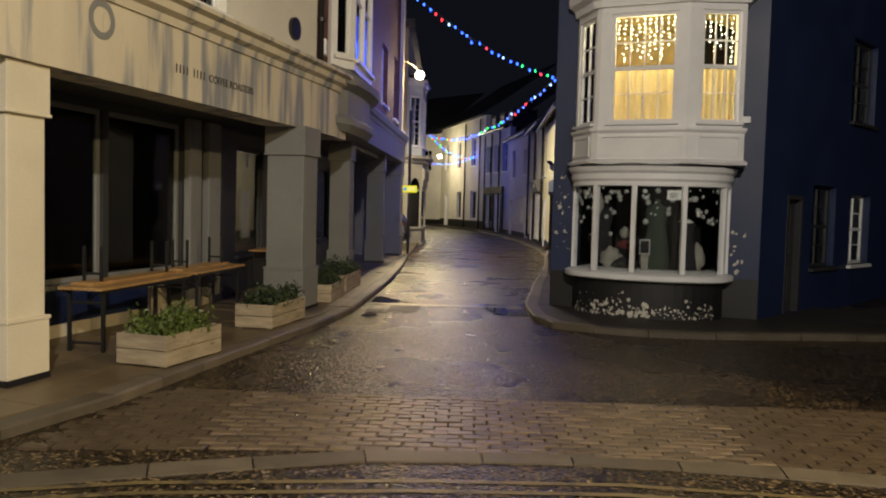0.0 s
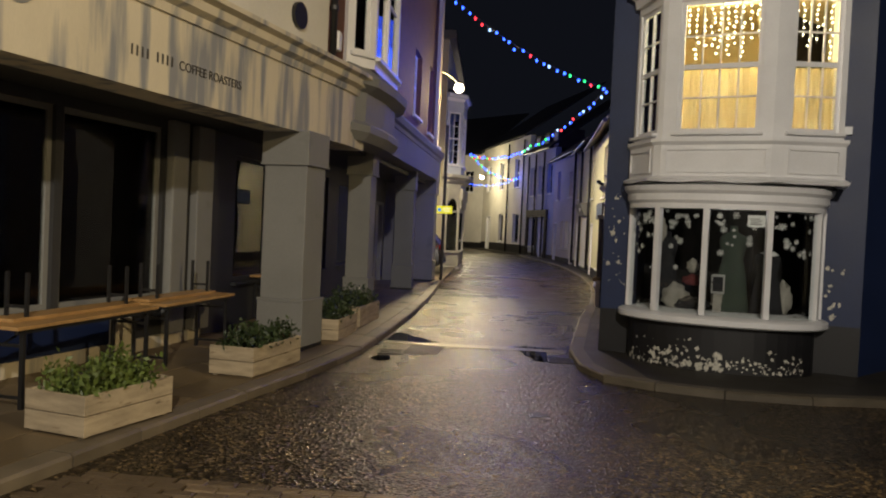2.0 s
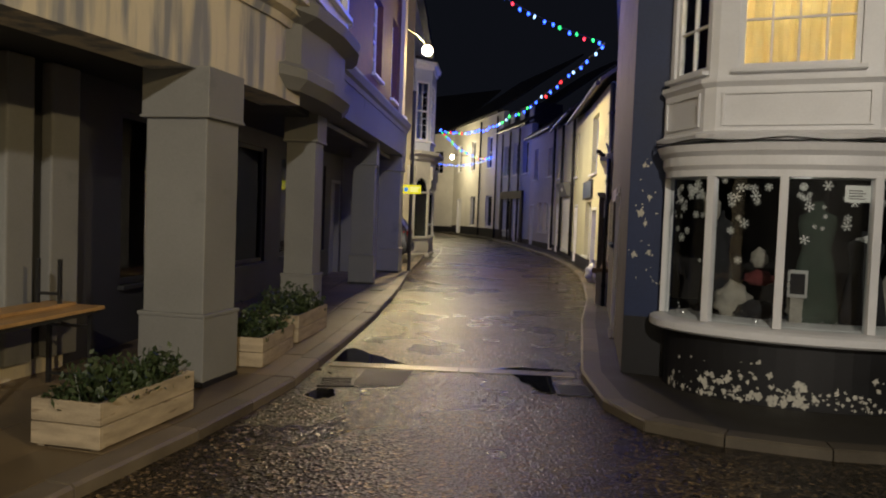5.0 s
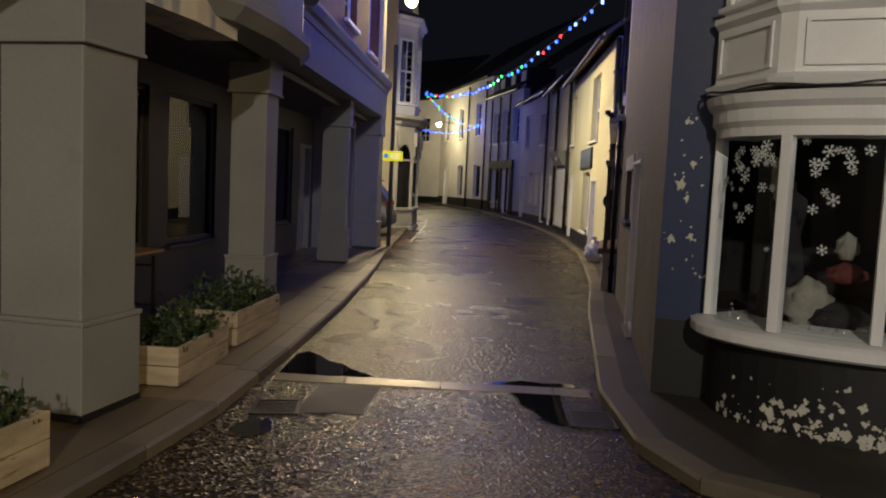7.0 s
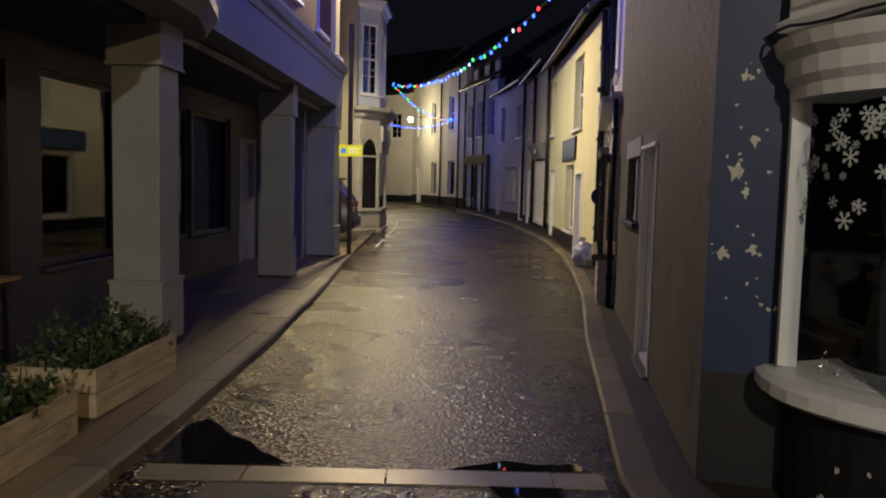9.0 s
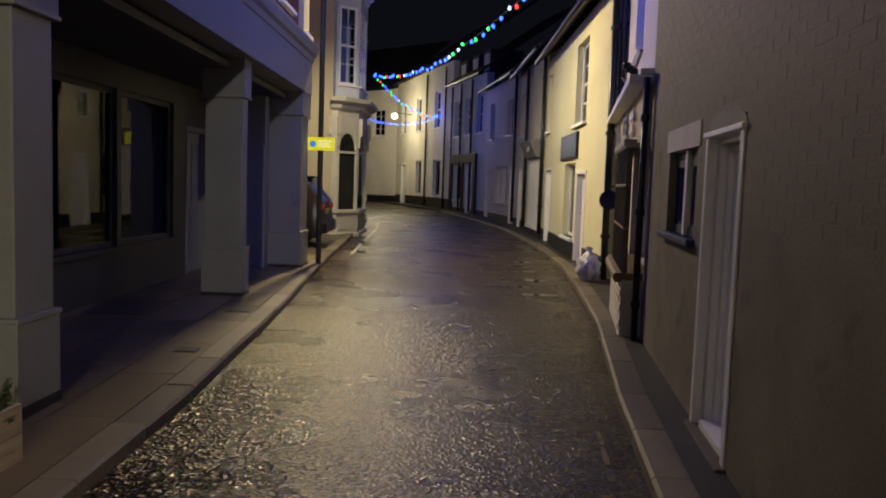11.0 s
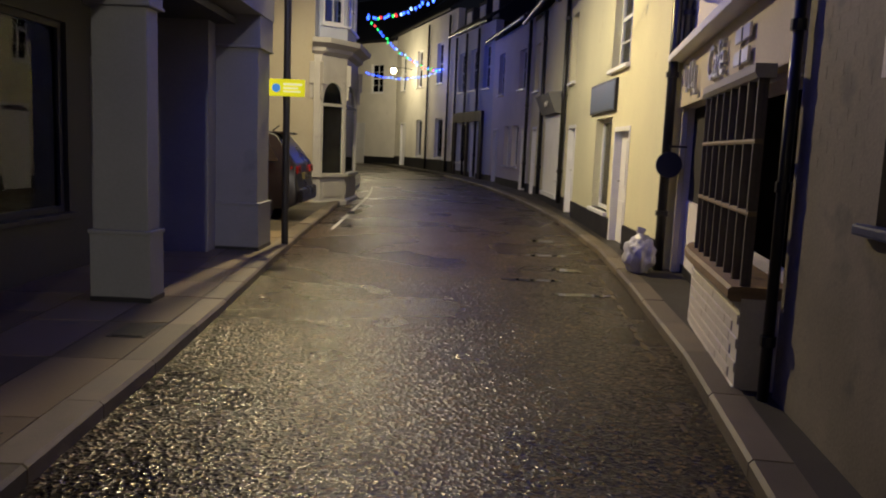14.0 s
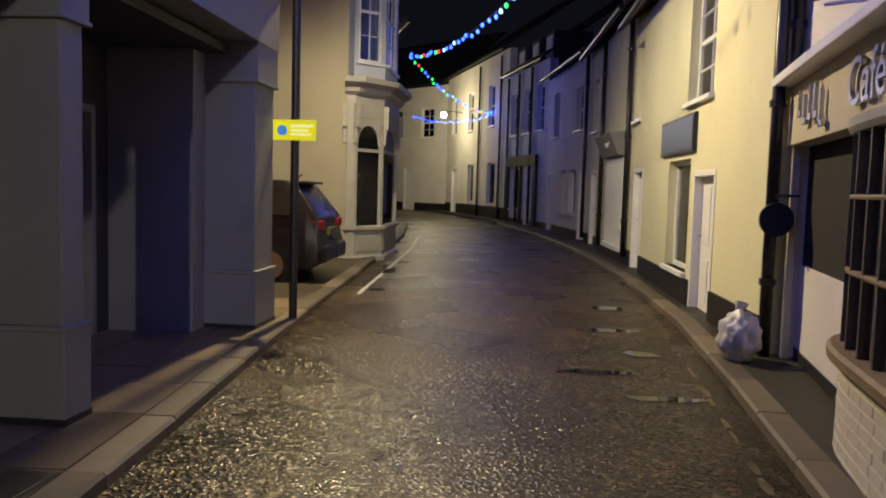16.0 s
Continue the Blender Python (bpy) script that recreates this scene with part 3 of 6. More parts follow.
part("roof", prism(bmesh.new(), [(-5.4, 0.4), (-2.2, 12.1), (-1.9, 24.1), (-9.5, 24.8), (-12, 0.4)], 8.5, 8.8), SLATE, coffee)

# oriel window with tall sashes
ORF = [Face((-2.32, 12.95), (-1.98, 13.35)), Face((-1.98, 13.35), (-1.93, 15.3)), Face((-1.93, 15.3), (-2.25, 16.0))]
for k, f in enumerate(ORF):
    n = 1 if k != 1 else 2
    hs = [(0.1 + i * (f.length - 0.1) / n, (i + 1) * (f.length - 0.1) / n, 4.15, 6.3) for i in range(n)]
    part("oriel_wall", wall_mesh(f, 0, f.length, 3.95, 7.0, 0.1, hs), WHITEPAINT, coffee, "white painted bay woodwork")
    for q in hs:
        window(f, *q, coffee, cols=1, rows=2, depth=0.03, frame_w=0.06)
part("roof", prism(bmesh.new(), [(-2.4, 12.8), (-1.9, 13.2), (-1.85, 15.4), (-2.3, 16.2)], 7.0, 7.15), SLATE, coffee, "lead roof of the bay window")
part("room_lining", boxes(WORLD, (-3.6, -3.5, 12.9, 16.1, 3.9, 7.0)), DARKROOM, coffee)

# shop windows at the back of the arcade
hw = [(W1.u_at_y(a), W1.u_at_y(b), 0.66, 2.74) for a, b in ((4.0, 6.9), (7.0, 9.5), (9.60, 11.2))]
part("wall", wall_mesh(W1, 0, W1.length, 0.0, 2.9, 0.2, hw), SHADEGREY, coffee, "grey shopfront with dark blue stall riser")
part("stall_riser", boxes(W1, (W1.u_at_y(3.0), W1.u_at_y(10.6), 0.0, 0.03, 0.21, 0.60)), NAVY, coffee, "dark blue panel under the shop window")
part("skirting", boxes(W1, (W1.u_at_y(3.0), W1.u_at_y(12.0), 0.0, 0.05, 0.0, 0.21)), FASCIA, coffee)
for q in hw:
    window(W1, *q, coffee, cols=1, rows=1, depth=0.05, frame_w=0.06, sill=0.05, material=GREYPAINT)
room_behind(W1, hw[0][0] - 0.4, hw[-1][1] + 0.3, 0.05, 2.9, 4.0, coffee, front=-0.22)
hw2 = [(0.9, 2.3, 0.75, 2.6), (2.6, 3.5, 0.75, 2.6), (4.0, 5.5, 0.75, 2.6), (6.3, 7.65, 0.78, 2.56), (7.75, 9.3, 0.78, 2.56)]
hd = [(9.75, 10.6, 0.17, 2.3)]
part("wall", wall_mesh(W2, 0, W2.length, 0.0, 3.0, 0.2, hw2 + hd), SHADEGREY, coffee, "grey back wall of the arcade")
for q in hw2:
    window(W2, *q, coffee, cols=1, rows=1, depth=0.05, frame_w=0.06, sill=0.05, material=SHADEGREY)
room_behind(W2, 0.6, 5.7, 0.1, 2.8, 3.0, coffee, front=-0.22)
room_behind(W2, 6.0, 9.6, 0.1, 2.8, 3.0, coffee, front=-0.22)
door(W2, *hd[0], coffee, material=GREYPAINT, frame_mat=GREYPAINT)
part("end_wall", boxes(WORLD, (-4.4, -2.5, 22.95, 23.4, 0.05, 2.98)), GREYPAINT, coffee, "plain grey wall closing the arcade")

# ---- left: building with the bay over a shop, beyond the car ----
bay_house = thing("bay_shop_building", (-4, 34, 0), "cream building with a bay window above a panelled shopfront", "building")
GABLE = Face((-9.0, 30.2), (-2.45, 30.6))
SIDE = Face((-2.45, 30.6), (-2.75, 41.0))
part("wall", wall_mesh(GABLE, 0, GABLE.length, 0, 8.6, 0.3), GABLEPAINT, bay_house, "plain cream rendered gable")
hs = [(0.5, 1.5, 0.75, 2.9), (6.0, 7.0, 0.3, 2.5), (7.6, 9.2, 0.9, 2.6), (6.2, 7.2, 4.2, 6.0), (8.4, 9.4, 4.2, 6.0)]
part("wall", wall_mesh(SIDE, 0, SIDE.length, 0, 8.6, 0.3, hs), PALEBLUE, bay_house, "pale blue rendered street wall")
for q in hs:
    window(SIDE, *q, bay_house, cols=2, rows=2)
room_behind(SIDE, 0.2, 10, 0.2, 6.5, 1.5, bay_house, front=-0.31)
part("roof", prism(bmesh.new(), [(-9, 30), (-2.2, 30.4), (-2.5, 41.3), (-9, 41.3)], 8.6, 8.9), SLATE, bay_house)
# ground-floor shop bay
SB = plan_line([(-2.5, 30.62), (-2.30, 30.65), (-1.84, 31.3), (-1.78, 33.2), (-2.1, 33.9), (-2.55, 34.1)])
part("shop_base", moulding(bmesh.new(), SB, [(-0.3, 0.1), (0.06, 0.1), (0.06, 0.25), (0.0, 0.28), (0.0, 0.75), (0.07, 0.79), (0.07, 0.85), (-0.3, 0.87)]), SHOPPAINT, bay_house, "stone-coloured panelled shop base")
part("shop_cornice", moulding(bmesh.new(), SB, [(-0.3, 2.95), (0.0, 2.95), (0.0, 3.35), (0.1, 3.42), (0.12, 3.5), (0.28, 3.58), (0.30, 3.68), (-0.3, 3.74)]), SHOPPAINT, bay_house, "deep moulded shop cornice")
for k in range(5):
    p = SB[k][0]
    q = SB[k + 1][0]
    f = Face(p, q)
    w = part("shop_window", boxes(f, (0.0, 0.07, -0.08, 0.0, 0.86, 2.96), (f.length - 0.07, f.length, -0.08, 0.0, 0.86, 2.96), (0.07, f.length - 0.07, -0.07, -0.01, 2.3, 2.36), (0.07, f.length - 0.07, -0.07, -0.01, 2.86, 2.95)), SHOPPAINT, bay_house)
    part("pane", boxes(f, (0.06, f.length - 0.06, -0.05, -0.044, 0.87, 2.9)), GLASS, w).visible_shadow = False
    bm = bmesh.new()
    a, b = 0.07, f.length - 0.07
    for i in range(12):
        x0, x1 = a + (b - a) * i / 12, a + (b - a) * (i + 1) / 12
        h0, h1 = [2.36 + 0.45 * math.sqrt(max(0.0, 1 - (2 * (x - a) / (b - a) - 1) ** 2)) for x in (x0, x1)]
        for v in (-0.06, -0.015):
            bm.faces.new([bm.verts.new(f.at(x, v, z)) for x, z in ((x0, h0), (x1, h1), (x1, 2.88), (x0, 2.88))])
        bm.faces.new([bm.verts.new(f.at(x, v, z)) for x, v, z in ((x0, -0.06, h0), (x1, -0.06, h1), (x1, -0.015, h1), (x0, -0.015, h0))])
    part("arched_head", bm, SHOPPAINT, w)
    # Grey panel behind the panes imitates the reflection in their glass.
    part("pane_reflection_panel", boxes(f, (0.08, f.length - 0.08, -0.16, -0.15, 0.95, 2.25)), GREYPAINT, w, "grey panel standing in for the reflection in the panes")
    part("console", boxes(f, (-0.05, 0.05, 0.0, 0.10, 2.75, 3.2), (-0.04, 0.04, 0.0, 0.05, 2.45, 2.75), bevel=0.012), SHOPPAINT, bay_house, "carved console under the cornice")
    part("stall_panel", boxes(f, (0.10, max(0.14, f.length - 0.10), 0.0, 0.018, 0.36, 0.68), bevel=0.006), SHOPPAINT, bay_house)
part("room_lining", boxes(WORLD, (-2.75, -2.7, 30.8, 34.0, 0.1, 3.0)), DARKROOM, bay_house)
# pilaster on the corner of the shopfront
part("pilaster", boxes(SIDE, (0.02, 0.24, 0.0, 0.12, 0.1, 3.3), bevel=0.01), SHOPPAINT, bay_house)
# first-floor bay
BAYF = [Face((-2.45, 31.3), (-1.9, 31.75)), Face((-1.9, 31.75), (-1.86, 33.4)), Face((-1.86, 33.4), (-2.45, 33.9))]
for k, f in enumerate(BAYF):
    hh = (0.08, f.length - 0.08, 4.1, 6.1)
    part("bay_wall", wall_mesh(f, 0, f.length, 3.72, 6.5, 0.1, [hh]), PALEBLUE, bay_house)
    window(f, *hh, bay_house, cols=2 if k != 1 else 3, rows=4, depth=0.03, sill=0.05)
BL = plan_line([(-2.5, 31.2), (-1.9, 31.72), (-1.86, 33.4), (-2.5, 34.0)])
part("bay_cornice", moulding(bmesh.new(), BL, [(-0.2, 6.5), (0.04, 6.5), (0.06, 6.6), (0.16, 6.66), (0.17, 6.76), (-0.2, 6.8)]), WHITEPAINT, bay_house)
part("roof", prism(bmesh.new(), [(-2.5, 31.1), (-1.9, 31.7), (-1.86, 33.5), (-2.5, 34.0)], 6.78, 6.9), SLATE, bay_house, "lead roof of the bay window")

# ---- right: navy corner shop ----
navy = thing("navy_corner_shop", (3, 13, 0), "navy blue corner shop with white bow windows and peeling paint", "building")
FN = Face((1.40, 12.9), (4.45, 11.95))
# the street is on the right of a line that runs away from the corner
BC, BD, BN = FN.at(1.55, 0, 0), (FN.m.to_3x3() @ Vector((1, 0, 0))), (FN.m.to_3x3() @ Vector((0, 1, 0)))


def bow(k, rx=1.2, ry=0.85):
    """Plan point of the bow at -1 to 1."""
    a = k * math.pi / 2
    p = BC + BD * rx * math.sin(a) + BN * ry * max(0.0, math.cos(a)) ** 0.8
    return (p.x, p.y)


hn = [(0.42, 2.68, 0.75, 2.2), (0.38, 2.72, 2.92, 4.9)]
part("wall", wall_mesh(FN, 0, FN.length, 0.0, 8.5, 0.35, hn), NAVY, navy, "navy painted wall with flaked patches")
NAVY_SIDE = Face((4.45, 11.95), (9.5, 17.0))
hs = [(0.9, 1.5, 0.1, 2.0), (1.9, 2.9, 0.8, 2.2), (3.6, 4.6, 0.8, 2.1), (3.4, 4.6, 3.4, 4.9)]
part("wall", wall_mesh(NAVY_SIDE, 0, NAVY_SIDE.length, 0, 8.5, 0.35, hs), NAVY, navy)
for q in hs[1:]:
    window(NAVY_SIDE, *q, navy, cols=2, rows=4, material=WHITEPAINT if q[0] == 3.6 else SHADEGREY)
door(NAVY_SIDE, *hs[0], navy, material=SHADEGREY, frame_mat=SHADEGREY)
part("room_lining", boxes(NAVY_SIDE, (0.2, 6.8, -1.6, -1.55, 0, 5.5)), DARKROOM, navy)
G = Face((2.10, 18.2), (1.40, 12.9))
BOWL = plan_line([bow(-1 + 2 * i / 24) for i in range(25)])
part("bow_plinth", moulding(bmesh.new(), BOWL, [(-0.3, -0.05), (-0.06, -0.05), (-0.06, 0.62), (-0.3, 0.66)]), BLACKBASE, navy, "black plinth with paint flaked down to white")
part("bow_sill", moulding(bmesh.new(), BOWL, [(-0.3, 0.62), (0.06, 0.64), (0.09, 0.66), (0.09, 0.72), (0.05, 0.74), (-0.3, 0.80)]), WHITEPAINT, navy, "deep white curved window sill", smooth=False)
part("bow_head", moulding(bmesh.new(), BOWL, [(-0.3, 2.06), (0.0, 2.06), (0.0, 2.12), (0.03, 2.16), (0.03, 2.24), (0.07, 2.28), (0.09, 2.34), (-0.3, 2.40)]), WHITEPAINT, navy, "white curved fascia over the shop window")
for k in (-0.97, -0.44, -0.09, 0.31, 0.80, 0.97):
    p = Vector(bow(k))
    q = Vector(bow(k + 0.02))
    f = Face(p, q)
    part("mullion", boxes(f, (-0.035, 0.035, -0.09, 0.0, 0.76, 2.08), bevel=0.006), WHITEPAINT, navy, "white painted mullion")
bm = bmesh.new()
moulding(bm, plan_line([bow(-0.99 + 1.98 * i / 24, 1.16, 0.80) for i in range(25)]), [(-0.004, 0.76), (0.0, 0.76), (0.0, 2.08), (-0.004, 2.08)])
part("bow_pane", bm, GLASS, navy, "curved shop window glass").visible_shadow = False
room_behind(FN, 0.3, 2.8, 0.7, 2.3, 1.8, navy, front=-0.36)
part("display_floor", prism(bmesh.new(), [bow(-0.95 + 1.9 * i / 16, 1.1, 0.74) for i in range(17)], 0.70, 0.77), WHITEPAINT, navy)
part("display_ceiling", prism(bmesh.new(), [bow(-0.95 + 1.9 * i / 16, 1.1, 0.74) for i in range(17)], 2.10, 2.14), DARKROOM, navy)
# first-floor bow
B2 = [bow(k, 1.2, 0.85) for k in (-0.97, -0.48, -0.43, 0.29, 0.36)] + [(3.98, 11.58), (4.10, 12.06)]
B2L = plan_line(B2)
part("bay_apron", moulding(bmesh.new(), B2L, [(-0.3, 2.38), (0.10, 2.38), (0.12, 2.42), (0.04, 2.46), (0.04, 2.84), (0.08, 2.88), (0.08, 2.92), (-0.3, 2.96)]), WHITEPAINT, navy, "white panelled apron of the bay")
for a, b, m in ((0, 1, 2), (1, 2, 0), (2, 3, 4), (3, 4, 0), (4, 5, 3), (5, 6, 0)):
    f = Face(B2[a], B2[b])
    if m:
        e = 0.16 if m == 4 else 0.06
        hh = (e, f.length - e, 3.0, 4.62)
        part("bay_wall", wall_mesh(f, 0, f.length, 2.92, 4.75, 0.12, [hh]), WHITEPAINT, navy)
        window(f, *hh, navy, cols=m, rows=4, depth=0.03, frame_w=0.05, sill=0.04)
    else:
        part("bay_wall", wall_mesh(f, 0, f.length, 2.92, 4.75, 0.12), WHITEPAINT, navy)
for a, b in ((0, 1), (2, 3), (4, 5)):
    f = Face(B2[a], B2[b])
    for r in ((0.05, f.length - 0.05, 0.045, 0.062, 2.50, 2.525), (0.05, f.length - 0.05, 0.045, 0.062, 2.775, 2.80), (0.05, 0.075, 0.045, 0.062, 2.525, 2.775), (f.length - 0.075, f.length - 0.05, 0.045, 0.062, 2.525, 2.775)):
        part("panel_bead", boxes(f, r), WHITEPAINT, navy)
part("bay_cornice", moulding(bmesh.new(), B2L, [(-0.3, 4.72), (0.06, 4.72), (0.08, 4.82), (0.18, 4.88), (0.19, 5.0), (-0.3, 5.08)]), WHITEPAINT, navy)
room_behind(FN, 0.35, 2.75, 2.8, 5.0, 2.2, navy, WARMROOM, front=-0.36)
part("bay_floor", prism(bmesh.new(), B2, 2.86, 2.90), WARMROOM, navy)
part("bay_ceiling", prism(bmesh.new(), B2, 4.73, 4.77), WARMROOM, navy)

# ---- right: grey painted brick wall ----
gu = G.u_at_y
part("wall", wall_mesh(G, 0, G.length, 0.0, 8.5, 0.3, [(gu(17.1), gu(16.05), 1.30, 2.08), (gu(15.75), gu(14.88), 0.13, 2.04)]), BRICKPAINT, navy, "grey painted brick side wall")
sw = part("side_window", boxes(G, (gu(17.1), gu(17.04), -0.14, -0.06, 1.3, 1.92), (gu(16.11), gu(16.05), -0.14, -0.06, 1.3, 1.92), (gu(17.04), gu(16.11), -0.14, -0.06, 1.3, 1.36), (gu(17.04), gu(16.11), -0.14, -0.06, 1.87, 1.92)), NAVY, navy, "small dark casement window with white mullion")
part("mullion", boxes(G, (gu(16.62), gu(16.54), -0.1, -0.03, 1.3, 1.92)), WHITEPAINT, sw, "white mullion")
for a, b in ((17.02, 16.64), (16.52, 16.13)):
    part("casement", boxes(G, (gu(a), gu(a) + 0.05, -0.12, -0.07, 1.38, 1.80), (gu(b) - 0.05, gu(b), -0.12, -0.07, 1.38, 1.80), (gu(a), gu(b), -0.12, -0.072, 1.36, 1.385), (gu(a), gu(b), -0.12, -0.06, 1.80, 1.86)), NAVY, sw)
    part("pane", boxes(G, (gu(a), gu(b), -0.1, -0.094, 1.37, 1.83)), GLASS, sw).visible_shadow = False
part("net_curtain", boxes(G, (gu(17.02), gu(16.13), -0.24, -0.22, 1.32, 1.9)), CURTAIN, sw, "pale curtain behind glass")
part("window_ledge", boxes(G, (gu(17.2), gu(15.98), -0.06, 0.06, 1.25, 1.30), bevel=0.012), NAVY, sw, "dark sill")
part("lintel", boxes(G, (gu(17.18), gu(15.95), -0.1, 0.012, 1.92, 2.09)), BRICKWHITE, navy, "pale painted lintel")
part("passage", boxes(G, (gu(15.75), gu(14.88), -1.5, -1.45, 0.1, 2.05), (gu(15.80), gu(15.75), -1.45, -0.31, 0.1, 2.05), (gu(14.88), gu(14.83), -1.45, -0.31, 0.1, 2.05)), DARKROOM, navy, "passage behind the side door, lined near-black as unlit")
sd = part("side_door", boxes(G, (gu(15.56), gu(15.50), -0.17, -0.12, 0.20, 1.86), (gu(15.0), gu(14.95), -0.17, -0.12, 0.20, 1.86), (gu(15.50), gu(15.0), -0.17, -0.12, 0.20, 0.30), (gu(15.50), gu(15.0), -0.17, -0.12, 1.80, 1.86), bevel=0.005), WHITEPAINT, navy, "white glazed side door")
part("door_glass", boxes(G, (gu(15.50), gu(15.0), -0.15, -0.144, 0.30, 1.80)), GLASS, sd, "full height door glass").visible_shadow = False
for k, (ya, yb, v1, z1) in enumerate(((15.75, 15.69, 0.015, 1.98), (15.69, 15.62, -0.045, 1.945), (15.62, 15.56, -0.09, 1.90))):
    part("far_jamb", boxes(G, (gu(ya), gu(yb), -0.28, v1, 0.14, z1), bevel=0.006), WHITEPAINT, sd, "stepped white door jamb")
    part("door_head", boxes(G, (gu(yb), gu(14.92), -0.28, v1, z1 - 0.035 if k < 2 else 1.86, z1), bevel=0.004), WHITEPAINT, sd)
part("near_jamb", boxes(G, (gu(14.95), gu(14.88), -0.28, 0.012, 0.14, 1.98), bevel=0.006), WHITEPAINT, sd)
part("threshold", boxes(G, (gu(15.60), gu(14.93), -0.26, -0.01, 0.15, 0.20), bevel=0.008), WHITEPAINT, sd, "white painted threshold")
part("hood_mould", boxes(G, (gu(15.77), gu(14.86), 0.0, 0.03, 1.95, 1.985), bevel=0.006), WHITEPAINT, sd)
# Orange upright and purple cone: placeholder shapes for unidentified things behind the glass.
coat = bmesh.new()
for i in range(5):
    cyl(coat, G.at(gu(15.22) + i * 0.035, -0.40 - 0.015 * (i % 2), 0.85), G.at(gu(15.22) + i * 0.035, -0.40, 1.38), 0.026, 8, 0.018)
tagged(part("orange_upright", coat, TABLEWOOD, smooth=True), "orange-brown upright thing behind the door glass", "coat")
hat = bmesh.new()
cyl(hat, G.at(gu(15.15), -0.40, 1.38), G.at(gu(15.15), -0.40, 1.56), 0.13, 14, 0.04)
tagged(part("purple_cone", hat, mat("dark_purple_matt", (0.05, 0.03, 0.06), 0.9), smooth=True), "dark purple cone over the orange upright", "hat")
bm = bmesh.new()
arc = [(gu(15.315) + 0.46 * math.cos(a), 1.985 + 0.11 * math.sin(a)) for a in [math.pi * i / 12 for i in range(13)]]
lo = [bm.verts.new(G.at(u, 0.004, z)) for u, z in arc]
hi = [bm.verts.new(G.at(u, -0.06, z)) for u, z in arc]
bm.faces.new(lo)
bm.faces.new(hi[::-1])
for i in range(12):
    bm.faces.new((lo[i], lo[i + 1], hi[i + 1], hi[i]))
part("arch_tympanum", bm, BLACKBASE, sd, "dark arched head over the door")
part("doorstep", boxes(G, (gu(15.78), gu(14.85), -0.2, 0.06, 0.02, 0.15), bevel=0.01), KERB, sd, "worn stone doorstep")
part("roof", prism(bmesh.new(), [(1.2, 12.7), (4.6, 11.7), (9.7, 16.9), (6, 22.5), (2.0, 18.2)], 8.5, 8.8), SLATE, navy)
part("wall", wall_mesh(Face((5.0, 18.2), (2.10, 18.2)), 0, 2.9, 2.6, 8.5, 0.3), BRICKPAINT, navy)

# ---- right: cafe ----
cafe = thing("cafe_building", (3.4, 21, 0), "cafe with cream fascia, barred bow window and white brick base", "building")
J = Face((3.02, 23.0), (2.14, 18.22))
uw = [(J.u_at_y(20.6), J.u_at_y(18.32), 0.78, 2.06), (J.u_at_y(22.92), J.u_at_y(20.8), 0.12, 2.10), (1.6, 2.9, 3.3, 4.7)]
part("wall", wall_mesh(J, 0, J.length, 0.0, 5.6, 0.3, uw), LILAC, cafe, "dim lilac upper wall")
window(J, *uw[2], cafe, cols=2, rows=2)
part("fascia_board", boxes(J, (0.05, J.length - 0.05, 0.0, 0.10, 2.10, 2.62), bevel=0.01), CREAM, cafe, "cream sign fascia")
part("fascia_hood", boxes(J, (0.0, J.length, 0.0, 0.26, 2.62, 2.70), (0.0, J.length, 0.0, 0.16, 2.70, 2.76), bevel=0.012), WHITEPAINT, cafe, "projecting moulded hood")


def cafe_bow(u, extra=0.0):
    """Plan point on the cafe front, which swells out from its far end."""
    k = min(1.0, max(0.0, (u - uw[0][0] + 0.12) / 0.75))
    p = J.at(u, 0.03 + 0.22 * math.sqrt(1 - (1 - k) ** 2) + extra, 0)
    return (p.x, p.y)


CU = [uw[0][0] - 0.12 + 0.75 * (i / 8) ** 2 for i in range(9)] + [uw[0][0] + 0.9, uw[0][0] + 1.4, uw[0][1] + 0.02]
CBL = plan_line([cafe_bow(u) for u in CU])
part("brick_base", moulding(bmesh.new(), CBL, [(-0.25, 0.05), (-0.02, 0.05), (-0.02, 0.74), (-0.25, 0.74)]), BRICKWHITE, cafe, "white painted curved brick base")
part("wooden_sill", moulding(bmesh.new(), CBL, [(-0.3, 0.72), (0.04, 0.72), (0.06, 0.74), (0.06, 0.79), (0.04, 0.81), (-0.3, 0.81)]), SILLWOOD, cafe, "worn wooden window sill")
cafe_window = part("shop_window", moulding(bmesh.new(), CBL, [(-0.10, 2.02), (0.0, 2.02), (0.02, 2.05), (0.02, 2.10), (-0.10, 2.10)]), SHOPPAINT, cafe, "bowed cafe window with many bars")
for z in (1.24, 1.66):
    part("glazing_bar", moulding(bmesh.new(), CBL, [(-0.06, z - 0.014), (-0.015, z - 0.014), (-0.01, z), (-0.015, z + 0.014), (-0.06, z + 0.014)]), SILLWOOD, cafe_window, "tan wooden bar")
for i in range(10):
    u = uw[0][0] - 0.10 + (uw[0][1] - uw[0][0] + 0.08) * i / 9
    p, q = cafe_bow(u), cafe_bow(u + 0.02)
    f = Face(p, q)
    part("upright_bar", boxes(f, (-0.014, 0.014, -0.07, -0.012, 0.80, 2.03)), BARWOOD, cafe_window)
part("pane", moulding(bmesh.new(), CBL, [(-0.046, 0.80), (-0.042, 0.80), (-0.042, 2.04), (-0.046, 2.04)]), GLASS, cafe_window, "dark bowed glass").visible_shadow = False
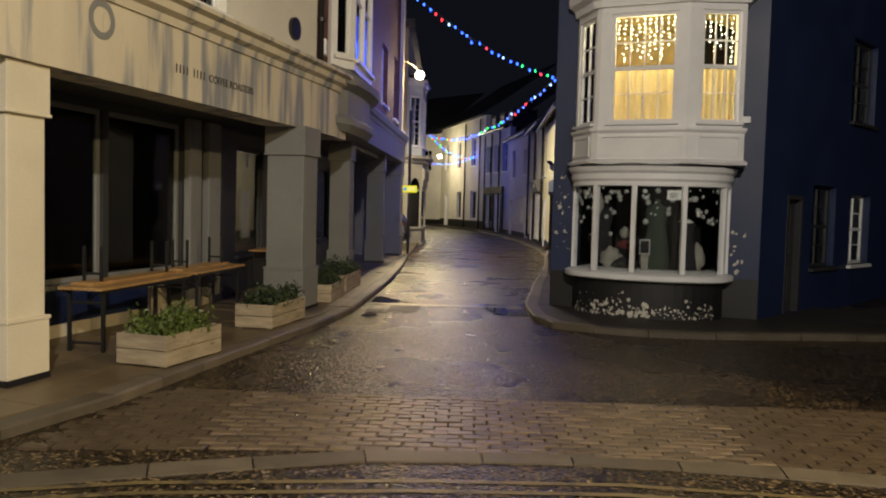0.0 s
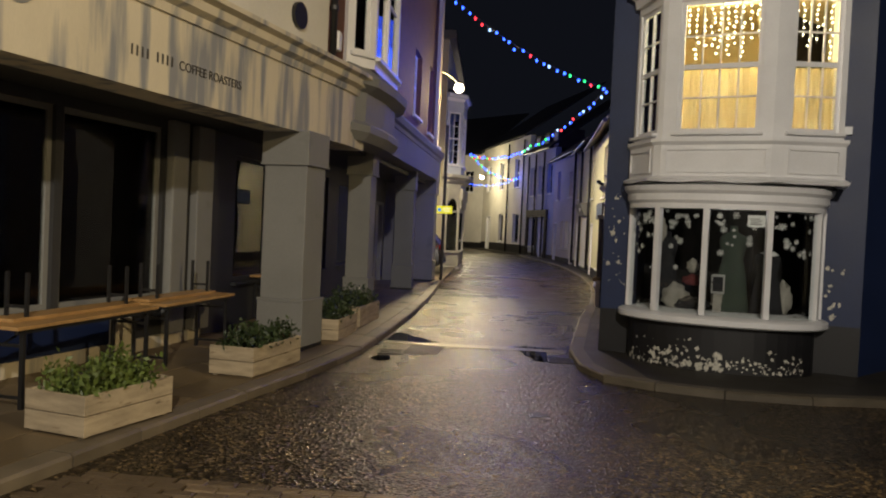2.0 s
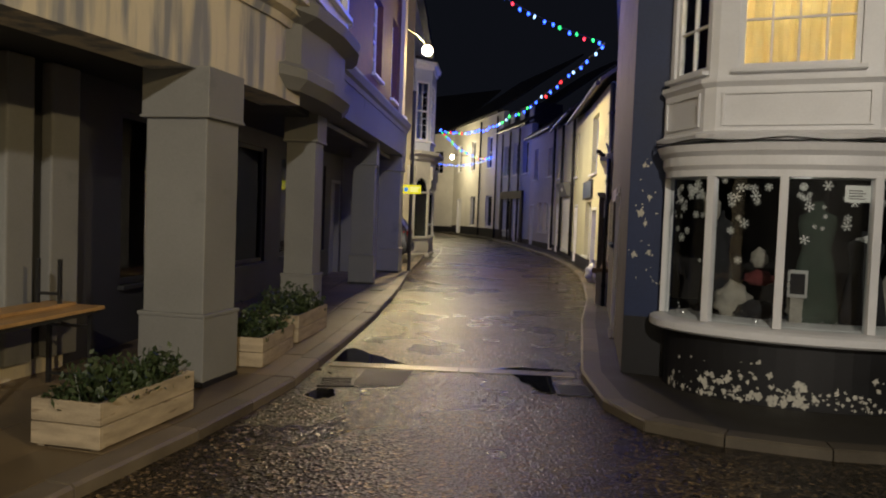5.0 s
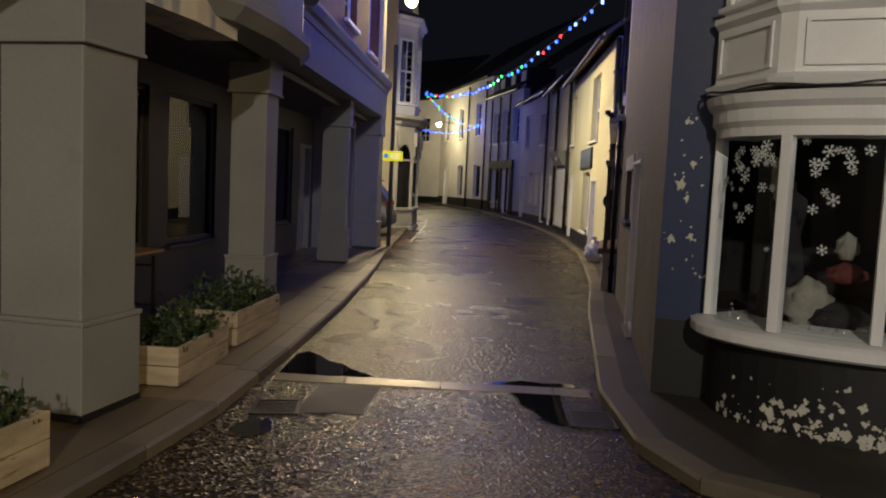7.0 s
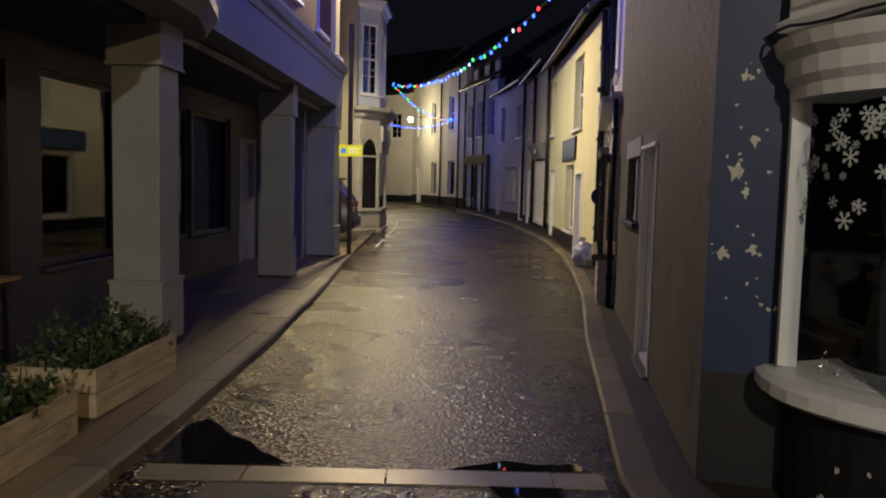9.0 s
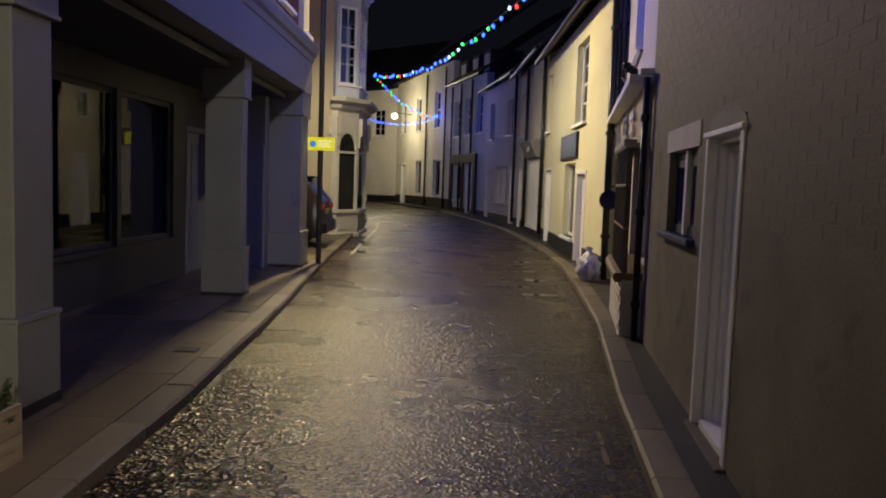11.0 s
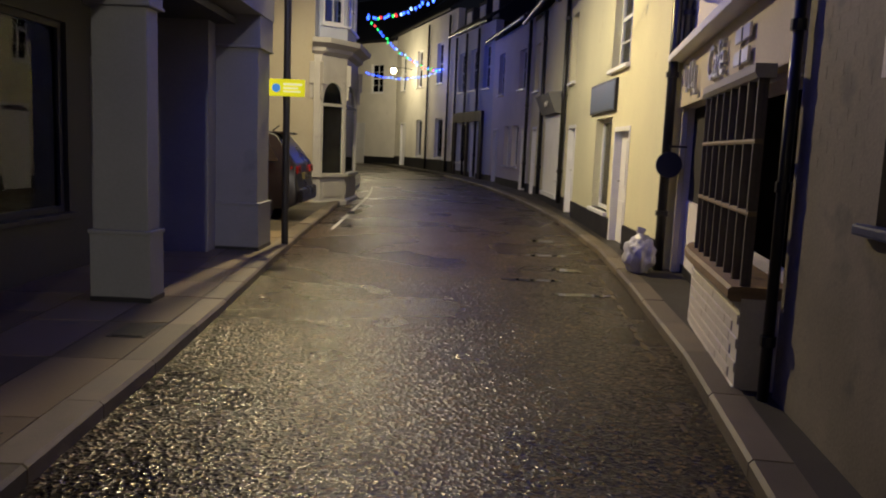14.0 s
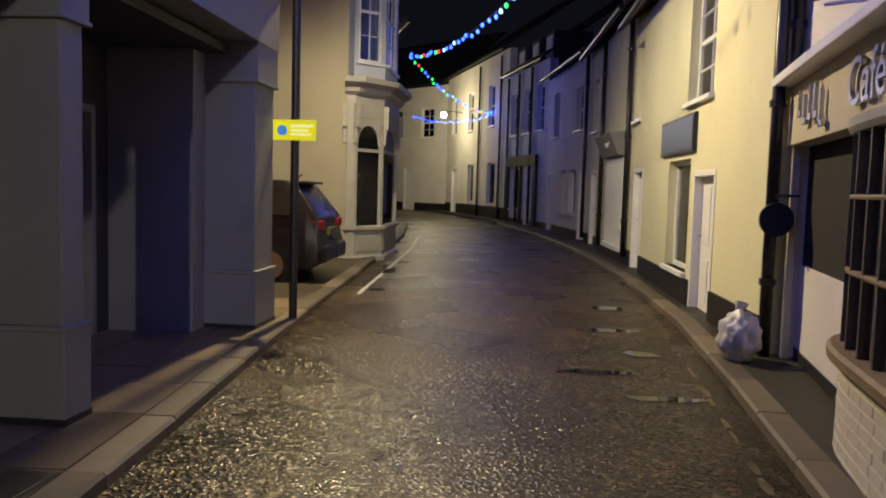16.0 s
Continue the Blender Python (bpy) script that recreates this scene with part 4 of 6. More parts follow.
for u in (uw[0][0] + 0.35, uw[0][0] + 1.25):
    part("top_light", boxes(J, (u, u + 0.30, 0.16, 0.18, 1.68, 1.71), (u, u + 0.30, 0.16, 0.18, 1.97, 2.0), (u, u + 0.03, 0.16, 0.18, 1.71, 1.97), (u + 0.27, u + 0.30, 0.16, 0.18, 1.71, 1.97)), WHITEPAINT, cafe_window, "small white opening light")
room_behind(J, uw[0][0] - 0.2, J.length - 0.05, 0.2, 2.6, 2.0, cafe, front=-0.31)
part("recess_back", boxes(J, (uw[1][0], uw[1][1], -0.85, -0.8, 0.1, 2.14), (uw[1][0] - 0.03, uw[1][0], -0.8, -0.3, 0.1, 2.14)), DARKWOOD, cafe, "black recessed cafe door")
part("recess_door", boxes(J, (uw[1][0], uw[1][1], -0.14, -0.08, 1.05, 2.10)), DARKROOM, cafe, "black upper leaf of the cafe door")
part("recess_base", boxes(J, (uw[1][0], uw[1][1] - 0.0, -0.12, -0.06, 0.14, 1.05)), LILAC, cafe, "pale lower panel of the cafe door")
part("kick_board", boxes(J, (uw[1][0], uw[1][1], -0.06, -0.05, 0.1, 0.30)), BLACKBASE, cafe, "black foot of the cafe door")
part("pier", boxes(J, (0.02, 0.14, 0.0, 0.06, 0.1, 2.10)), CREAM, cafe)
part("roof", prism(bmesh.new(), [(2.9, 23.1), (2.0, 18.1), (7, 18), (8, 23)], 5.6, 5.8), SLATE, cafe)

# ---- right: yellow house and the row beyond ----
Y = Face((3.0, 31.0), (2.80, 23.05))


def row_house(name, f, z1, holes, doors, material, label, base=0.55, room=True, roof_back=4.5, z0=0.0, eave=None):
    a, b = f.at(0, 0, 0), f.at(f.length, 0, 0)
    t = thing(name, ((a.x + b.x) / 2, (a.y + b.y) / 2, 0), label, "house")
    part("wall", wall_mesh(f, 0, f.length, z0, z1, 0.3, [*holes, *doors]), material, t)
    cuts = sorted(d[:2] for d in doors)
    u, rows = 0.0, []
    for c, d in [*cuts, (f.length, f.length)]:
        if c - u > 0.05:
            rows.append((u, c - 0.004, 0.0, 0.03, z0, base))
        u = d
    if rows:
        part("plinth", boxes(f, *rows), BLACKBASE, t, "black painted plinth")
    for q in holes:
        low = q[2] < 1.5
        window(f, *q, t, cols=1 if low else 2 if q[1] - q[0] < 1.4 else 3, rows=1 if low else 4 if q[3] - q[2] > 1.2 else 2)
    for q in doors:
        door(f, *q, t)
    if room:
        part("room_lining", boxes(f, (0.1, f.length - 0.1, -1.6, -1.55, z0, z1 - 0.2)), DARKROOM, t)
    bm = bmesh.new()
    p = [f.at(-0.05, 0.28, z1 - 0.02), f.at(f.length + 0.05, 0.28, z1 - 0.02), f.at(f.length + 0.05, -roof_back, z1 + roof_back * 0.75), f.at(-0.05, -roof_back, z1 + roof_back * 0.75)]
    lo = [bm.verts.new(v) for v in p]
    hi = [bm.verts.new(v + Vector((0, 0, 0.1))) for v in p]
    bm.faces.new(hi)
    bm.faces.new(lo[::-1])
    for i in range(4):
        bm.faces.new((lo[i], lo[(i + 1) % 4], hi[(i + 1) % 4], hi[i]))
    bmesh.ops.recalc_face_normals(bm, faces=bm.faces[:])
    part("roof", bm, SLATE, t, "dark slate roof")
    bm = bmesh.new()
    cyl(bm, f.at(0, 0.33, z1 - 0.04), f.at(f.length, 0.33, z1 - 0.04), 0.06, 8)
    part("gutter", bm, BLACKMETAL, t, "black gutter")
    return t


uy = Y.u_at_y
yellow = row_house("yellow_house", Y, 4.8, [(uy(27.5), uy(26.15), 0.62, 2.12), (uy(26.5), uy(25.2), 2.85, 4.4), (uy(31.0) + 0.05, uy(30.2), 3.0, 4.4)], [(uy(25.9), uy(24.85), 0.14, 1.95), (uy(30.7), uy(29.7), 0.16, 2.1)], YELLOW, "yellow rendered house with white doors and black plinth")
Y2 = Face((2.95, 37.0), (3.0, 31.0))
row2 = row_house("shuttered_shop", Y2, 5.2, [(0.4, 1.3, 3.2, 4.5), (5.0, 5.7, 0.9, 2.2)], [(0.5, 1.4, 0.2, 2.2)], YELLOW, "pale cream house with a white slatted shopfront")
# Lilac and blue renders here put the purple string light into the walls.
Y3 = Face((2.25, 43.0), (2.95, 37.0))
row3 = row_house("purple_lit_house", Y3, 5.4, [(1.0, 1.9, 3.4, 4.8), (4.2, 5.1, 3.4, 4.6), (2.4, 3.2, 1.0, 2.3), (3.6, 4.5, 1.0, 2.3)], [(0.4, 1.3, 0.2, 2.25), (4.9, 5.8, 0.2, 2.25)], LILAC, "pale terraced house with purple light put into its render colour")
Y4 = Face((1.0, 48.0), (2.25, 43.0))
row4 = row_house("blue_lit_house", Y4, 6.2, [(0.5, 1.3, 3.8, 5.4), (2.2, 3.0, 3.8, 5.4), (3.9, 4.7, 3.8, 5.4), (0.6, 1.8, 0.9, 2.5)], [(2.6, 3.5, 0.2, 2.4)], PALEBLUE, "pale rendered house tinted for blue light, with dark shop windows")
Y5 = Face((-2.0, 58.0), (1.0, 48.0))
row5 = row_house("white_lamp_house", Y5, 7.4, [(1.0, 2.0, 4.4, 6.2), (4.2, 5.2, 4.4, 6.2), (7.6, 8.6, 4.4, 6.2), (4.4, 5.4, 1.0, 2.8), (7.6, 8.8, 1.0, 2.8)], [(1.2, 2.3, 0.3, 2.7)], WHITEWALL, "white rendered house carrying a street lamp", base=0.9)
Y6 = Face((-12.0, 67.0), (-2.0, 58.0))
row6 = row_house("far_white_terrace", Y6, 7.2, [(1 + 2.6 * i, 2 + 2.6 * i, 4.4, 6.0) for i in range(5)] + [(2.0, 4.5, 1.0, 2.8), (7.5, 9.0, 1.0, 2.8)], [(5.4, 6.5, 0.4, 2.7), (10.0, 11.0, 0.4, 2.7)], WHITEWALL, "far white terrace closing the street bend", base=0.8)
far_left = row_house("far_left_house", Face((-2.75, 41.0), (-8.0, 58.0)), 7.0, [(3, 4, 4.2, 5.8), (8, 9, 4.2, 5.8)], [(5, 6, 0.3, 2.4)], WHITEWALL, "far white rendered house on the inner bend")
# plain closing walls behind the camera and across the side street
# Unseen block added to shade the navy side wall from the corner lamp.
corner_blocker = thing("corner_shade_block", (11, 6, 0), "unseen corner building that blocks the corner lamp's light", "building")
part("wall", prism(bmesh.new(), [(5.9, 3.65), (16.0, 6.4), (15.8, 7.2), (6.3, 4.6)], -0.1, 8.0), GREYPAINT, corner_blocker)
closing = thing("buildings_behind", (0, -14, 0), "plain dark rendered buildings across the junction", "building")
part("wall", boxes(WORLD, (-20, 20, -14.5, -14, -0.1, 8)), GREYPAINT, closing)
part("wall", boxes(WORLD, (18, 18.5, -14, 16, -0.1, 7)), GREYPAINT, closing)
part("wall", boxes(WORLD, (-20, -19.5, -14, 0, -0.1, 8)), GREYPAINT, closing)

KL = kerbstones("kerb_left", LEFT_KERB, -1, 46, "worn granite kerb with rounded wet edges")
KR = kerbstones("kerb_right", RIGHT_KERB, 1, 46, "worn granite kerb with rounded wet edges")
# ---- street things ----


def planter(near, far, width, h, seed, leafy, tall, parent_z):
    """A plank trough with corner posts, soil and a mound of small leaves."""
    rng = random.Random(seed)
    f = Face(near, far)
    L = f.length
    t = thing("planter", (*near, parent_z), "weathered wooden plank planter with low green plants", "planter", "planters on the pavement")
    z = parent_z
    for k in range(2):
        a, b = z + 0.02 + k * h / 2, z + 0.012 + (k + 1) * h / 2
        part("plank", boxes(f, (0.0, L, -0.025, 0.0, a, b), bevel=0.004), PLANTERWOOD, t)
        part("plank", boxes(f, (0.0, L, -width, -width + 0.025, a, b), bevel=0.004), PLANTERWOOD, t)
        part("plank", boxes(f, (-0.026, -0.001, -width, 0.0, a, b), bevel=0.004), PLANTERWOOD, t)
        part("plank", boxes(f, (L + 0.001, L + 0.026, -width, 0.0, a, b), bevel=0.004), PLANTERWOOD, t)
    for u in (0.0, L - 0.05):
        for v in (-width + 0.03, -0.08):
            part("corner_post", boxes(f, (u + 0.002, u + 0.045, v, v + 0.05, z, z + h - 0.01)), PLANTERWOOD, t)
    part("soil", boxes(f, (0.0, L, -width + 0.02, -0.02, z + h - 0.10, z + h - 0.05)), SOIL, t)
    bm = bmesh.new()
    for i in range(leafy):
        u, v = rng.uniform(0.04, L - 0.04), rng.uniform(-width + 0.04, -0.02)
        clump = 0.55 + 0.45 * math.sin(u * 9 + seed) * math.cos(v * 11 + seed)
        zz = z + h - 0.06 + rng.random() ** 0.8 * tall * clump
        c = f.at(u + rng.gauss(0, 0.03), v + rng.gauss(0, 0.03), zz)
        d = Vector((rng.gauss(0, 1), rng.gauss(0, 1), rng.uniform(0.1, 1.6))).normalized()
        s = d.cross(Vector((rng.gauss(0, 1), rng.gauss(0, 1), rng.gauss(0, 1)))).normalized()
        ln, wd = rng.uniform(0.035, 0.08), rng.uniform(0.010, 0.02)
        q = [bm.verts.new(c), bm.verts.new(c + d * ln * 0.5 + s * wd), bm.verts.new(c + d * ln), bm.verts.new(c + d * ln * 0.5 - s * wd)]
        bm.faces.new(q)
    tagged(part("foliage", bm, LEAF if seed % 2 else LEAFDARK, t, "small green leaves"), kind="stuff")
    bm = bmesh.new()
    for i in range(26):
        u, v = rng.uniform(0.06, L - 0.06), rng.uniform(-width + 0.05, -0.05)
        cyl(bm, f.at(u, v, z + h - 0.07), f.at(u + rng.gauss(0, 0.04), v + rng.gauss(0, 0.04), z + h + tall * rng.uniform(0.3, 0.7)), 0.004, 4)
    tagged(part("stems", bm, LEAFDARK, t), kind="stuff")
    return t


planter((-2.79, 7.22), (-2.56, 8.06), 0.56, 0.30, 3, 1500, 0.34, 0.062)
planter((-2.40, 9.66), (-2.22, 10.70), 0.50, 0.30, 4, 1400, 0.30, 0.062)
planter((-2.12, 12.30), (-2.08, 13.30), 0.55, 0.29, 6, 1300, 0.30, 0.08)
planter((-2.08, 13.60), (-2.00, 14.75), 0.58, 0.31, 8, 1500, 0.36, 0.11)


def trestle_table(a, b, w, h, z):
    f = Face(a, b)
    L = f.length
    t = thing("trestle_table", (*a, z), "folding trestle table with orange-brown slatted top and dark metal legs", "table", "trestle tables under the arcade")
    for k in range(3):
        v0 = -w / 2 + k * w / 3
        part("top_plank", boxes(f, (0.0, L, v0 + 0.004, v0 + w / 3 - 0.004, z + h - 0.03, z + h), bevel=0.004), TABLEWOOD, t)
    part("edge_rail", boxes(f, (0.03, L - 0.03, w / 2 - 0.06, w / 2 - 0.03, z + h - 0.065, z + h - 0.031), (0.03, L - 0.03, -w / 2 + 0.03, -w / 2 + 0.06, z + h - 0.065, z + h - 0.031)), BLACKMETAL, t)
    for u in (0.12, L - 0.12):
        for v in (-w / 2 + 0.06, w / 2 - 0.06):
            part("leg", boxes(f, (u - 0.017, u + 0.017, v - 0.017, v + 0.017, z, z + h - 0.031)), BLACKMETAL, t)
        for zz in (0.08, 0.5):
            part("leg_brace", boxes(f, (u - 0.012, u + 0.012, -w / 2 + 0.078, w / 2 - 0.078, z + zz, z + zz + 0.025)), BLACKMETAL, t)
        s = 1 if u < L / 2 else -1
        bm = bmesh.new()
        cyl(bm, f.at(u, 0, z + 0.51), f.at(u + s * 0.33, 0, z + h - 0.04), 0.01, 6)
        part("folding_stay", bm, BLACKMETAL, t)
    return t


def upturned_bench(a, b, z):
    f = Face(a, b)
    L = f.length
    t = thing("bench", (*a, z), "folding wooden bench laid upside down on the table", "bench", "upturned benches")
    part("seat", boxes(f, (0.0, L, -0.13, 0.13, z, z + 0.03), bevel=0.004), TABLEWOOD, t)
    for u in (0.18, L - 0.18):
        for v in (-0.1, 0.1):
            part("leg", boxes(f, (u - 0.014, u + 0.014, v - 0.014, v + 0.014, z + 0.03, z + 0.40)), BLACKMETAL, t)
        part("leg_brace", boxes(f, (u - 0.01, u + 0.01, -0.086, 0.086, z + 0.10, z + 0.125)), BLACKMETAL, t)
    return t


trestle_table((-3.93, 7.80), (-3.68, 9.72), 0.5, 0.68, 0.062)
trestle_table((-3.68, 9.88), (-3.52, 11.48), 0.5, 0.68, 0.064)
trestle_table((-3.62, 13.7), (-3.54, 15.0), 0.5, 0.68, 0.14)
upturned_bench((-4.0, 8.0), (-3.76, 9.68), 0.743)
upturned_bench((-3.78, 9.95), (-3.62, 11.4), 0.745)
box_a = Face((-4.12, 10.05), (-4.07, 10.3))
tagged(part("leaning_board", boxes(box_a, (0.0, 0.38, -0.04, 0.0, 0.06, 0.52), bevel=0.01), FASCIA), "pale board leaning against the stall riser", "board")

# things inside the coffee shop
for k, (yy, zz) in enumerate(((7.6, 1.15), (9.0, 1.15), (10.4, 1.17))):
    u = W1.u_at_y(yy)
    t = thing("pot_plant", W1.at(u, -0.45, 0.95), "small dim pot plant on the window shelf", "plant", "plants on the window shelf")
    bm = bmesh.new()
    cyl(bm, W1.at(u, -0.45, 1.158), W1.at(u, -0.45, 1.27), 0.05, 12, 0.065)
    part("pot", bm, TABLEWOOD, t)
    bm = bmesh.new()
    rng = random.Random(k)
    for i in range(90):
        d = Vector((rng.gauss(0, 1), rng.gauss(0, 1), abs(rng.gauss(0.6, 0.8)))).normalized()
        c = W1.at(u, -0.45, 1.27) + d * rng.uniform(0.02, 0.16)
        s = d.cross(Vector((0.3, 0.2, 1))).normalized() * 0.016
        bm.faces.new([bm.verts.new(p) for p in (c, c + d * 0.03 + s, c + d * 0.07, c + d * 0.03 - s)])
    part("leaves", bm, LEAF, t)
sh = tagged(part("window_shelf", boxes(W1, (W1.u_at_y(7.05), W1.u_at_y(10.95), -0.62, -0.26, 1.12, 1.155)), TABLEWOOD), "wooden bar shelf inside the shop window", "shelf")
for a, b in ((11.25, 11.55), (11.75, 12.1)):
    part("pier", boxes(W1, (W1.u_at_y(a), W1.u_at_y(b), 0.0, 0.12, 0.21, 2.85), bevel=0.02), GREYPAINT, coffee, "grey pier beside the shop window")
# White block placed for a small pale spot behind the arcade glass.
tagged(part("white_block", boxes(W2, (8.3, 8.62, -0.3, -0.2, 1.68, 1.78), bevel=0.02), WHITEPAINT), "small white block set behind the arcade window", "tray")

# fascia writing: generic words in letters, the trading name as plain strokes
sign = thing("shop_lettering", F1.at(F1.u_at_y(8.4), 0.01, 3.03), "thin dark letters on the cream fascia", "sign")
u = F1.u_at_y(8.45)
for k in range(9):
    if k != 4:
        part("letter_stroke", boxes(F1, (u + k * 0.068 + 0.012, u + k * 0.068 + 0.030, 0.002, 0.008, 3.05, 3.14)), LETTER, sign)
lettering("word", "COFFEE ROASTERS", F1, F1.u_at_y(9.10), 0.006, 3.05, 0.125, LETTER, sign, 0.003)
bm = bmesh.new()
for i in range(24):
    a0, a1 = 2 * math.pi * i / 24, 2 * math.pi * (i + 1) / 24
    uc, zc = F1.u_at_y(7.3), 3.33
    bm.faces.new([bm.verts.new(F1.at(uc + r * math.cos(a), 0.005, zc + r * math.sin(a))) for r, a in ((0.12, a0), (0.12, a1), (0.185, a1), (0.185, a0))])
tagged(part("painted_emblem", bm, GREYPAINT), "faded grey ring emblem painted on the fascia", "emblem")

# wall fittings
t = thing("wall_vent", UP1.at(UP1.u_at_y(11.35), 0.02, 4.18), "round black vent plate on the white wall", "vent")
bm = bmesh.new()
cyl(bm, UP1.at(UP1.u_at_y(11.35), 0.0, 4.18), UP1.at(UP1.u_at_y(11.35), 0.05, 4.18), 0.16, 24)
part("plate", bm, BLACKMETAL, t)
alarm = thing("alarm_box", UP2.at(0.35, 0.02, 4.05), "small white alarm box on the brick wall", "alarm")
part("case", boxes(UP2, (0.25, 0.42, 0.0, 0.09, 4.02, 4.28), bevel=0.025), WHITEPAINT, alarm)
downpipe([UP2.at(0.05, 0.06, 8.3), UP2.at(0.05, 0.06, 3.85)], 0.045, coffee, "black downpipe")
vent = tagged(part("wall_socket", boxes(FN, (2.86, 2.98, 0.0, 0.05, 3.05, 3.15), bevel=0.01), WHITEPAINT), "small pale junction box on the navy wall", "junction box")

# ---- street lamps ----


def street_lamp(name, base, head, label):
    t = thing(name, base, label, "street lamp")
    base, head = Vector(base), Vector(head)
    bm = bmesh.new()
    mid = base.lerp(head, 0.5) + Vector((0, 0, 0.12))
    tube(bm, [base, mid, head + Vector((0, 0, 0.12))], 0.018, 10)
    part("arm", bm, BLACKMETAL, t)
    bm = bmesh.new()
    cyl(bm, head + Vector((0, 0, 0.12)), head + Vector((0, 0, 0.20)), 0.11, 16, 0.05)
    part("hood", bm, BLACKMETAL, t)
    bm = bmesh.new()
    bmesh.ops.create_uvsphere(bm, u_segments=16, v_segments=10, radius=0.15, matrix=Matrix.Translation(head))
    part("globe", bm, glow("lit_globe", (1.0, 0.82, 0.5), 30), t, "glowing warm globe", smooth=True).visible_shadow = False
    return t


street_lamp("street_lamp", (-2.05, 24.0, 6.1), (-1.72, 26.5, 6.10), "lit warm street lamp on a wall bracket")
street_lamp("street_lamp", (-1.05, 54.6, 5.35), (-2.0, 54.2, 5.22), "lit warm street lamp on the white house")

# ---- christmas string lights ----
BULBS = [glow("bulb_" + n, c, s) for n, c, s in (("blue", (0.03, 0.10, 1.0), 7), ("white", (0.35, 0.6, 1.0), 3.5), ("red", (1.0, 0.03, 0.04), 5), ("green", (0.03, 0.9, 0.15), 3.5))]
bulb_mesh = []
for m in BULBS:
    bm = bmesh.new()
    bmesh.ops.create_uvsphere(bm, u_segments=8, v_segments=6, radius=0.028, matrix=Matrix.Diagonal((1, 1, 1.4, 1)))
    me = bpy.data.meshes.new("bulb")
    bm.to_mesh(me)
    bm.free()
    me.materials.append(m)
    bulb_mesh.append(me)


def string_lights(a, b, sag, n, seed, pick=(0, 0, 1, 2, 3, 0)):
    rng = random.Random(seed)
    a, b = Vector(a), Vector(b)
    t = thing("string_lights", a, "christmas string of blue, red, green and white bulbs", "string lights", "christmas string lights")
    pts = [a.lerp(b, i / 40) - Vector((0, 0, sag * 4 * (i / 40) * (1 - i / 40))) for i in range(41)]
    bm = bmesh.new()
    tube(bm, pts, 0.007, 5)
    part("cable", bm, BLACKMETAL, t, "thin black cable")
    for i in range(n):
        k = (i + 0.5) / n
        p = a.lerp(b, k) - Vector((0, 0, sag * 4 * k * (1 - k) + 0.04))
        o = new("bulb", bulb_mesh[rng.choice(pick)])
        o.parent = t
        o.location = p - a + Vector((rng.gauss(0, 0.02), rng.gauss(0, 0.02), rng.gauss(0, 0.02)))
    return t


V0, V1, V2, V3, V4 = (-2.0, 20.6, 7.6), (2.25, 20.7, 5.15), (-1.80, 35.6, 4.95), (0.72, 51.5, 5.25), (-2.7, 45.5, 4.35)
string_lights(V0, V1, 0.35, 26, 1)
string_lights(V1, V2, 0.72, 44, 2)
string_lights(V2, V3, 0.55, 44, 3)
string_lights(V3, V4, 0.35, 34, 4, (0, 0, 1, 0, 1))

# ---- parking sign ----
post = thing("parking_sign", (-1.80, 24.0, 0.2), "yellow parking sign plate on a black post", "sign")
bm = bmesh.new()
cyl(bm, (-1.80, 24.0, 0.19), (-1.80, 24.0, 4.6), 0.045, 14)
part("post", bm, BLACKMETAL, post)
SF = Face((-2.02, 23.93), (-1.57, 23.91))
SF.m = pose(-2.02, 23.94, 0, 0, 0, -2)
# Plate, disc and text all carry the added emission.
plate = part("sign_plate", boxes(SF, (0.0, 0.46, -0.012, 0.0, 2.10, 2.31), bevel=0.004), HIVIS, post, "yellow reflective plate, its brightness added as emission")
bm = bmesh.new()
cyl(bm, SF.at(0.10, -0.012, 2.20), SF.at(0.10, -0.016, 2.20), 0.055, 20)
part("blue_disc", bm, SIGNBLUE, plate, "blue parking disc")
part("text_bar", boxes(SF, (0.19, 0.43, -0.015, -0.013, 2.235, 2.262), (0.19, 0.38, -0.015, -0.013, 2.19, 2.212), (0.19, 0.41, -0.015, -0.013, 2.15, 2.17)), glow("sign_text_emission", (1.0, 0.95, 0.45), 0.8), plate)
bm = bmesh.new()
cyl(bm, (-1.80, 24.0, 2.24), (-1.80, 24.0, 2.27), 0.056, 12)
part("clamp", bm, BLACKMETAL, post)

# ---- parked car, nose into the alley ----


